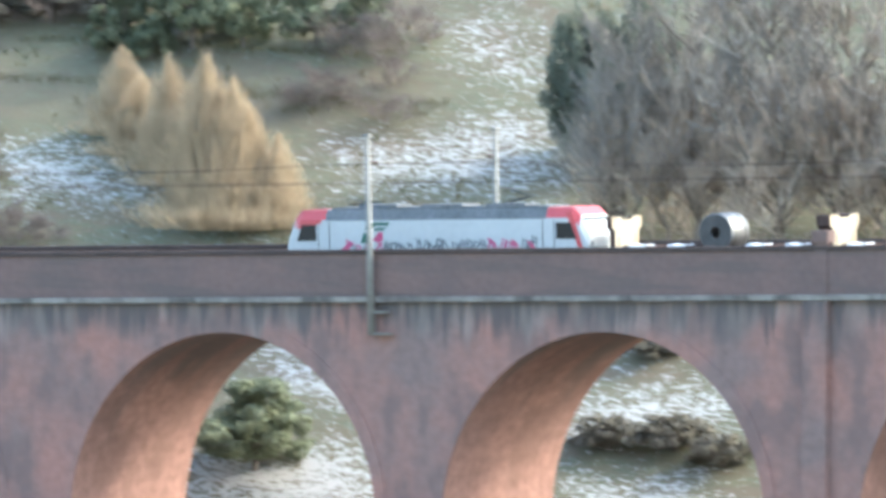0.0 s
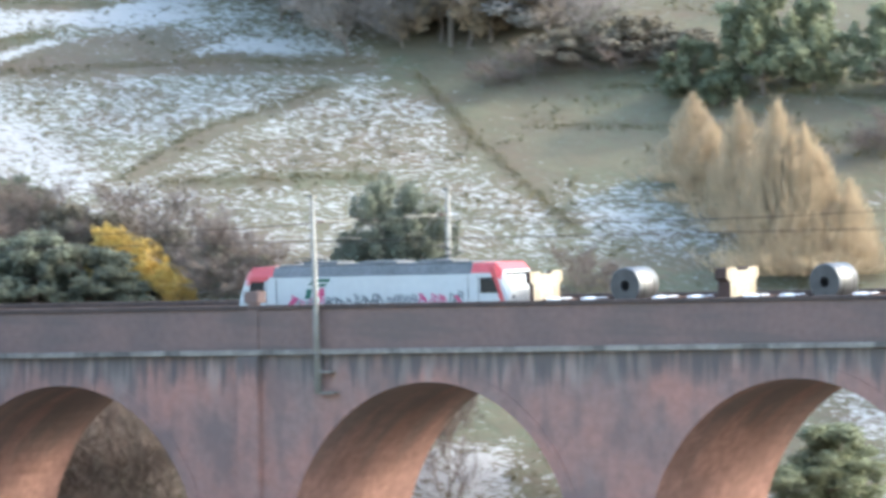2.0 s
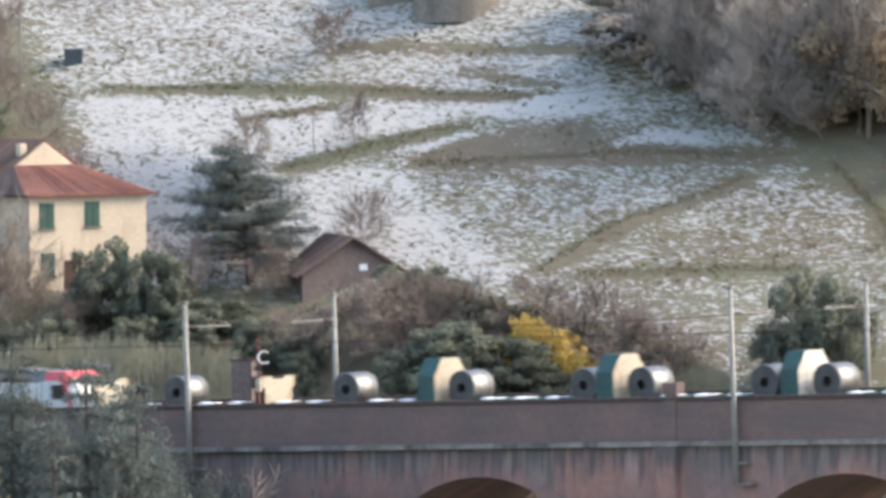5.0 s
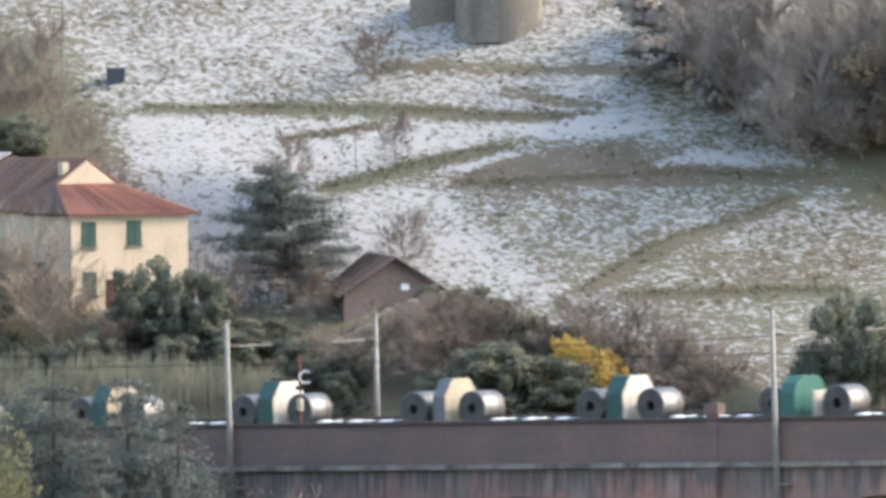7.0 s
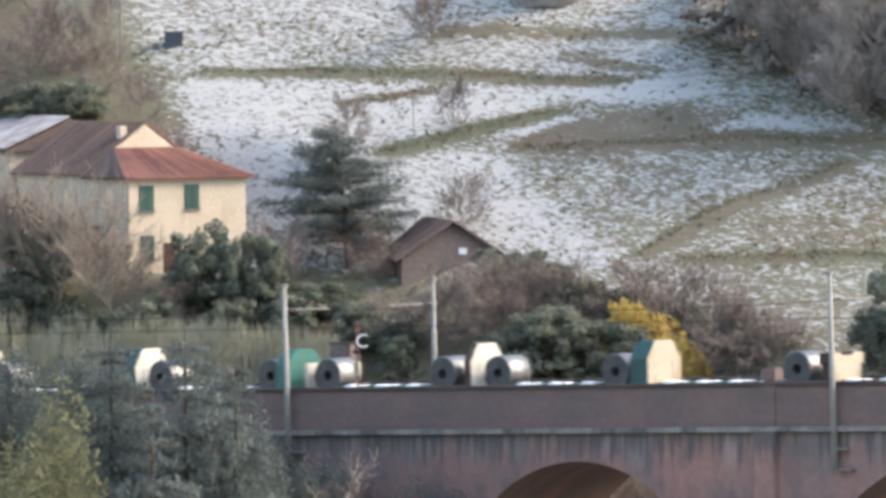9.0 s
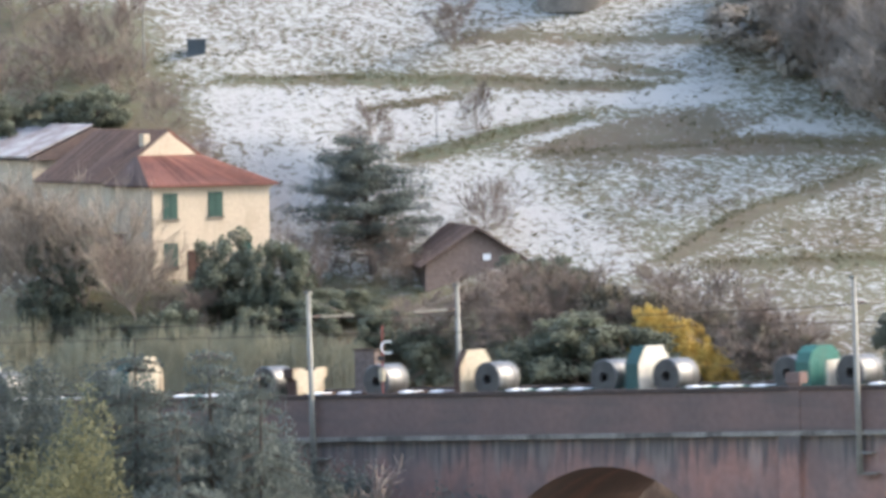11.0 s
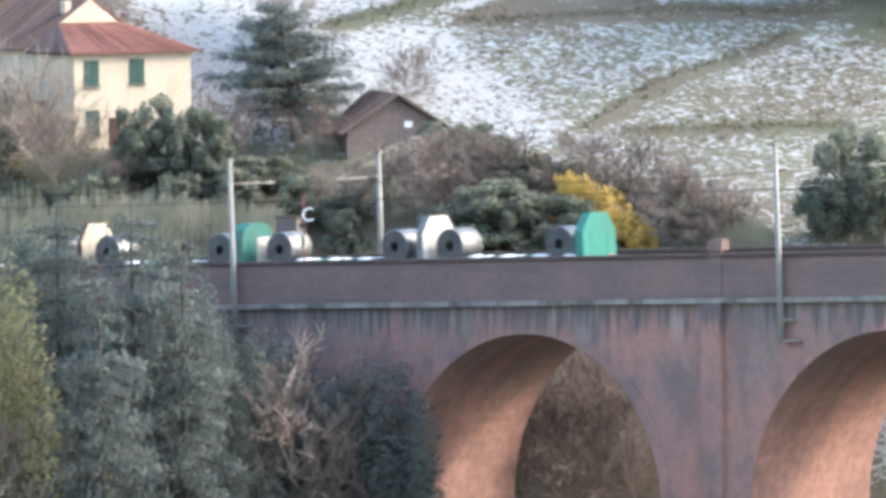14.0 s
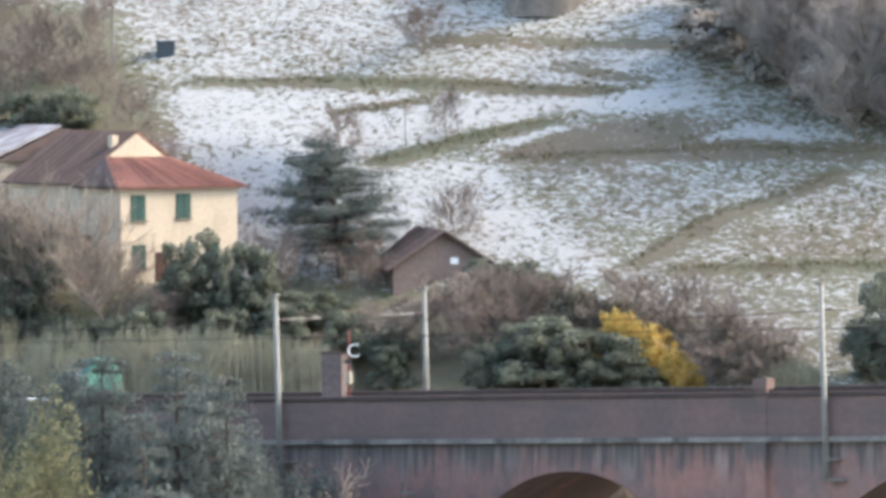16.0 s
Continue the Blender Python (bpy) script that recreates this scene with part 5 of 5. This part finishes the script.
    for _ in range(15000):
        u, v = rng.uniform(-40, 85), rng.uniform(-25, 75)
        x, y = 0.788 * u - 0.616 * v, 0.616 * u + 0.788 * v + 20
        if y < 14 or noise.noise((x / 6, y / 6, 9.1)) < (-0.05 if u < 24 else 0.1):
            continue
        p = Vector((x, y, ground_z(x, y) - 0.04))
        tall = rng.uniform(0.12, 0.3) * (1.6 if u > 24 else 1.0)
        for _ in range(3):
            limbs.append((p + Vector((rng.normal() * 0.1, rng.normal() * 0.1, 0)), p + Vector((rng.normal() * 0.2, rng.normal() * 0.2, tall)), 0.035, 0.012))
    v, f = limb_mesh(limbs, 3)
    tagged(mesh_part("tussock_grass", v, f, GRASS_MAT), "dry grass tussocks showing through the snow", "grass", kind="stuff")


# ---- the farmhouse, the barn and small things ----
PLASTER = material("cream_plaster", (0.56, 0.48, 0.385), (0.50, 0.43, 0.345), 0.5, 0.9, streak=((0.42, 0.35, 0.27), 0.5, (0.9, 0.9, 0.3)), fine=0.12)
ROOF_TILE = material("red_roof_tiles", (0.25, 0.115, 0.09), (0.19, 0.095, 0.08), 0.8, 0.85, vary=0.25)
ROOF_OLD = material("old_dark_tiles", (0.12, 0.088, 0.082), (0.095, 0.075, 0.073), 0.8, 0.9, vary=0.25)
SNOW_THIN = material("thawing_snow", (0.42, 0.41, 0.43), (0.24, 0.2, 0.2), 0.7, 0.85)
SHUTTER = material("green_shutter", (0.06, 0.115, 0.10), (0.05, 0.095, 0.085), 1.0, 0.7)
WOOD = material("brown_door", (0.09, 0.055, 0.045), (0.07, 0.045, 0.04), 1.0, 0.7)
BARN_WALL = material("weathered_barn_wall", (0.20, 0.155, 0.145), (0.16, 0.13, 0.125), 0.6, 0.95)
CONCRETE = material("rough_concrete", (0.24, 0.215, 0.19), (0.19, 0.17, 0.155), 0.4, 0.9, streak=((0.14, 0.13, 0.12), 0.7, (0.6, 0.6, 0.15)))
SLATE_BLUE = material("slate_blue_boards", (0.075, 0.095, 0.115), (0.055, 0.07, 0.085), 1.2, 0.8)
POST_RED = material("dull_red_paint", (0.30, 0.10, 0.09), (0.22, 0.085, 0.08), 1.5, 0.7)
ORANGE = material("orange_post", (0.6, 0.25, 0.1), None, 1, 0.6)


def tiled_slope(root, corners, mat, name="roof", pitch=0.33, rows=None):
    """A roof plane from four corners (eave left, eave right, top right, top left): a slab and its courses of tiles as ridges down the slope."""
    a, b, c, d = (Vector(p) for p in corners)
    n = (b - a).cross(d - a).normalized()
    bm = bmesh.new()
    lo = [bm.verts.new(p) for p in (a, b, c, d)]
    hi = [bm.verts.new(p + n * 0.1) for p in (a, b, c, d)]
    bm.faces.new(lo[::-1])
    bm.faces.new(hi)
    for i in range(4):
        bm.faces.new((lo[i], lo[(i + 1) % 4], hi[(i + 1) % 4], hi[i]))
    roof = part(name, bm, mat, root)
    count = max(2, int((b - a).length / pitch))
    for i in range(count):
        k = (i + 0.5) / count
        p, q = a.lerp(b, k), d.lerp(c, k)
        if (q - p).length < 0.2:
            continue
        bm = bmesh.new()
        tube(bm, [p + n * 0.1, q + n * 0.1], [0.085, 0.085], 5)
        part("tile_course", bm, mat, roof)
    return roof


def shuttered_window(root, x0, x1, z0, z1, ajar=False):
    w = part("window", boxes(((x0, -0.02, z0), (x1, 0.02, z1))), GLASS, root)
    part("surround", boxes(((x0 - 0.08, -0.05, z1), (x1 + 0.08, 0.01, z1 + 0.1)), bevel=0.01), PLASTER, w)
    part("sill", boxes(((x0 - 0.12, -0.16, z0 - 0.09), (x1 + 0.12, 0.01, z0)), bevel=0.01), CONCRETE, w)
    mid = (x0 + x1) / 2
    for s, (a, b) in ((-1, (x0, mid - 0.01)), (1, (mid + 0.01, x1))):
        bm = boxes(((a, -0.075, z0), (b, -0.03, z1)))
        for k in range(9):
            z = z0 + (z1 - z0) * (k + 0.5) / 9
            box(bm, (a + 0.05, -0.1, z - 0.03), (b - 0.05, -0.07, z + 0.03))
        if ajar and s > 0:
            bmesh.ops.rotate(bm, verts=bm.verts, cent=(x1, -0.05, 0), matrix=Matrix.Rotation(radians(25), 3, "Z"))
        part("shutter", bm, SHUTTER, w, "green louvred shutter")


def build_house():
    """Local x runs along the sunlit front, y inwards."""
    root = thing("farmhouse", pose(-40.3, 30.4, ground_z(-40.3, 30.4) - 0.2, 0, 0, 72), "cream plastered farmhouse with red tiled roofs and green shutters", "house")
    W, D1, D2, E = 8.7, 5.4, 14.5, 6.3
    part("wall", boxes(((0, 0, -3), (W, D1, E))), PLASTER, root)
    part("wall", prism(bmesh.new(), [(-0.05, -3), (W + 0.05, -3), (W + 0.05, E + 0.3), (W / 2, E + 3.4), (-0.05, E + 0.3)], D1, D2), PLASTER, root)
    tiled_slope(root, [(-0.45, -0.45, E - 0.05), (W + 0.45, -0.45, E - 0.05), (W - 2.0, D1, E + 1.75), (2.0, D1, E + 1.75)], ROOF_TILE)
    tiled_slope(root, [(W + 0.45, -0.45, E - 0.05), (W + 0.45, D1, E - 0.05), (W - 2.0, D1, E + 1.75), (W - 1.99, D1 - 0.02, E + 1.75)], ROOF_TILE)
    tiled_slope(root, [(-0.45, D1, E - 0.05), (-0.45, -0.45, E - 0.05), (2.0, D1 - 0.02, E + 1.75), (2.01, D1, E + 1.75)], ROOF_OLD)
    tiled_slope(root, [(W + 0.5, D1 - 0.02, E + 0.12), (W + 0.5, D2 + 0.3, E + 0.12), (W / 2, D2 + 0.3, E + 3.45), (W / 2, D1 - 0.02, E + 3.45)], ROOF_TILE)
    tiled_slope(root, [(-0.5, D2 + 0.3, E + 0.12), (-0.5, D1 - 0.02, E + 0.12), (W / 2, D1 - 0.02, E + 3.45), (W / 2, D2 + 0.3, E + 3.45)], ROOF_OLD)
    part("cornice", boxes(((-0.2, -0.2, E - 0.22), (W + 0.2, 0.02, E - 0.06)), bevel=0.03), PLASTER, root)
    shuttered_window(root, 0.8, 1.85, 4.2, 5.85)
    shuttered_window(root, 4.15, 5.2, 4.3, 5.9)
    shuttered_window(root, 0.85, 1.85, 1.15, 2.65)
    shuttered_window(root, 6.3, 7.3, 1.15, 2.65)
    door = part("door", boxes(((2.55, -0.05, 0.0), (3.4, 0.03, 2.15)), bevel=0.01), WOOD, root, "dark brown plank door")
    part("step", boxes(((2.3, -0.7, -0.3), (3.65, 0.0, 0.0)), bevel=0.02), CONCRETE, root)
    part("downpipe", tube(bmesh.new(), [(-0.1, -0.12, E - 0.2), (-0.1, -0.12, -0.5)], [0.06, 0.06], 8), CONCRETE, root, "grey downpipe at the corner")
    part("chimney", boxes(((2.7, 5.75, E + 1.3), (3.2, 6.3, E + 3.3)), bevel=0.03), PLASTER, root)
    # lower wing behind with snow on its roof
    wing = thing("farm_wing", pose(-55.0, 37.5, ground_z(-55.0, 37.5) - 2.5, 0, 0, 72), "low farm wing with snow on its tiled roof", "outbuilding")
    part("wall", boxes(((-2, 0, -3), (7, 9, 4.4))), PLASTER, wing)
    part("roof", prism(bmesh.new(), [(-2.5, 4.3), (7.5, 4.3), (2.5, 6.4)], -0.4, 9.4), ROOF_OLD, wing)
    part("snow_layer", prism(bmesh.new(), [(-2.55, 4.46), (2.4, 6.53), (2.4, 6.62), (-2.6, 4.58)], -0.35, 9.2), SNOW_THIN, wing, "thin snow lying on the roof slope")
    shuttered_window(wing, 1.0, 2.0, 1.6, 3.2)
    # brick shed at the house's foot
    shed = thing("brick_shed", pose(-41.6, 26.6, ground_z(-41.6, 26.6) - 0.3, 0, 0, 72), "small red brick shed below the house", "shed")
    part("wall", boxes(((0, 0, -1.5), (1.9, 2.4, 3.2))), BRICK_LIT, shed)
    part("roof", prism(bmesh.new(), [(-0.2, 3.2), (2.1, 3.2), (2.1, 3.35), (-0.2, 3.6)], -0.2, 2.6), ROOF_OLD, shed)


def build_barn():
    root = thing("barn", pose(-20.6, 34.2, ground_z(-20.2, 36.0) - 0.65, 0, 0, 53), "old brown barn with a sagging dark tiled roof", "barn")
    W, D, E, R = 6.4, 7.0, 1.7, 3.7
    part("wall", prism(bmesh.new(), [(0, -2), (W, -2), (W, E), (W / 2, R), (0, E)], 0, D), BARN_WALL, root)
    tiled_slope(root, [(-0.5, D + 0.4, E - 0.35), (-0.5, -0.6, E - 0.35), (W / 2, -0.6, R + 0.05), (W / 2, D + 0.4, R + 0.15)], ROOF_OLD)
    tiled_slope(root, [(W + 0.5, -0.6, E - 0.35), (W + 0.5, D + 0.4, E - 0.35), (W / 2, D + 0.4, R + 0.15), (W / 2, -0.6, R + 0.05)], ROOF_OLD)
    part("hatch", boxes(((W / 2 + 0.5, -0.06, 1.75), (W / 2 + 1.0, 0.02, 2.15)), bevel=0.01), SNOW, root, "pale hatch in the gable")


def build_small():
    # round concrete tank on the upper terrace
    z = ground_z(-35.2, 66.5)
    tank = thing("water_tank", pose(-35.2, 67.5, z - 0.7), "round concrete water tank on the upper terrace", "water tank")
    part("shell", tube(bmesh.new(), [(0, 0, 0), (0, 0, 3.8), (0, 0, 3.9), (0, 0, 4.2)], [2.9, 2.9, 3.05, 3.05], 40), CONCRETE, tank, smooth=False)
    lean = thing("stone_hut", pose(-39.6, 66.0, ground_z(-39.6, 66.0) - 0.5, 0, 0, 38), "low grey stone hut beside the tank", "hut")
    part("wall", boxes(((-1.6, 0, 0), (1.4, 3, 3.0)), bevel=0.03), CONCRETE, lean)
    part("roof", boxes(((-1.8, -0.2, 3.0), (1.6, 3.2, 3.2)), bevel=0.03), ROOF_OLD, lean)
    hut = thing("tool_hut", pose(-57.4, 53.8, ground_z(-57.4, 53.8) - 0.2, 0, 0, 38), "small dark blue tool hut on the snowy terrace", "hut")
    part("wall", boxes(((-0.6, 0, 0), (0.6, 1.2, 1.25)), bevel=0.02), SLATE_BLUE, hut)
    part("roof", boxes(((-0.7, -0.1, 1.25), (0.7, 1.3, 1.34)), bevel=0.02), LOCO_GREY, hut)
    for x, y, h, m, label in ((-60.1, 51.5, 6.5, GALV, "pale thin lamp post on the slope"), (-63.6, 40.9, 5.2, ORANGE, "orange marker post behind the wing"), (-32.3, 49.2, 2.6, GALV, "thin stake in the snowy field")):
        p = thing("post", pose(x, y, ground_z(x, y) - 0.2), label, "post")
        part("shaft", tube(bmesh.new(), [(0, 0, 0), (0, 0, h)], [0.07 if h > 3 else 0.03] * 2, 8), m, p)
        part("cap", tube(bmesh.new(), [(0, 0, h), (0, 0, h + 0.08)], [0.09 if h > 3 else 0.04] * 2, 8), m, p)
    # tall brown cabinet by the far track
    cab = thing("lineside_cabinet", pose(-4.5, 9.9, 2.05 - GRADE * 4.5), "tall dull brown steel cabinet beside the far track", "cabinet")
    part("body", boxes(((-0.8, -0.25, 0), (0.8, 0.25, 4.6)), bevel=0.03), BARN_WALL, cab)
    part("door", boxes(((-0.7, -0.28, 0.15), (-0.02, -0.25, 4.45)), ((0.02, -0.28, 0.15), (0.7, -0.25, 4.45)), bevel=0.01), BARN_WALL, cab, "faded brown cabinet doors")
    part("lid", boxes(((-0.88, -0.33, 4.6), (0.88, 0.33, 4.68)), bevel=0.02), BROWN, cab)
    # lineside board with the letter C
    sign = thing("lineside_sign", pose(3.95, 1.5, 2.05 + GRADE * 3.95), "lineside post with a white letter C", "railway sign")
    part("post", tube(bmesh.new(), [(0, 0, 0), (0, 0, 6.2)], [0.05, 0.05], 8), POST_RED, sign, "dull red post")
    cu = bpy.data.curves.new("letter", "FONT")
    cu.body, cu.size, cu.extrude, cu.offset, cu.align_x = "C", 1.12, 0.03, -0.01, "CENTER"
    tmp = bpy.data.objects.new("letter", cu)
    scene.collection.objects.link(tmp)
    me = bpy.data.meshes.new_from_object(tmp.evaluated_get(bpy.context.evaluated_depsgraph_get()))
    bpy.data.objects.remove(tmp)
    me.transform(Matrix.Translation((0.42, -0.12, 4.6)) @ Matrix.Rotation(radians(41), 4, "Z") @ Matrix.Rotation(radians(90), 4, "X"))
    me.materials.clear()
    me.materials.append(SNOW)
    letter = new("letter", me)
    letter.parent = sign
    tagged(letter, "white letter C")
    part("box", boxes(((-0.05, -0.32, 3.0), (0.3, -0.05, 3.75)), bevel=0.03), CREAM, sign, "cream equipment box")
    part("cap_plate", boxes(((-0.28, -0.12, 4.2), (0.28, -0.06, 4.45)), bevel=0.02), DARK, sign)


build_ground()
build_viaduct()
build_tracks()
build_catenary()
build_train()
build_house()
build_barn()
build_small()
plant_all()
motions()
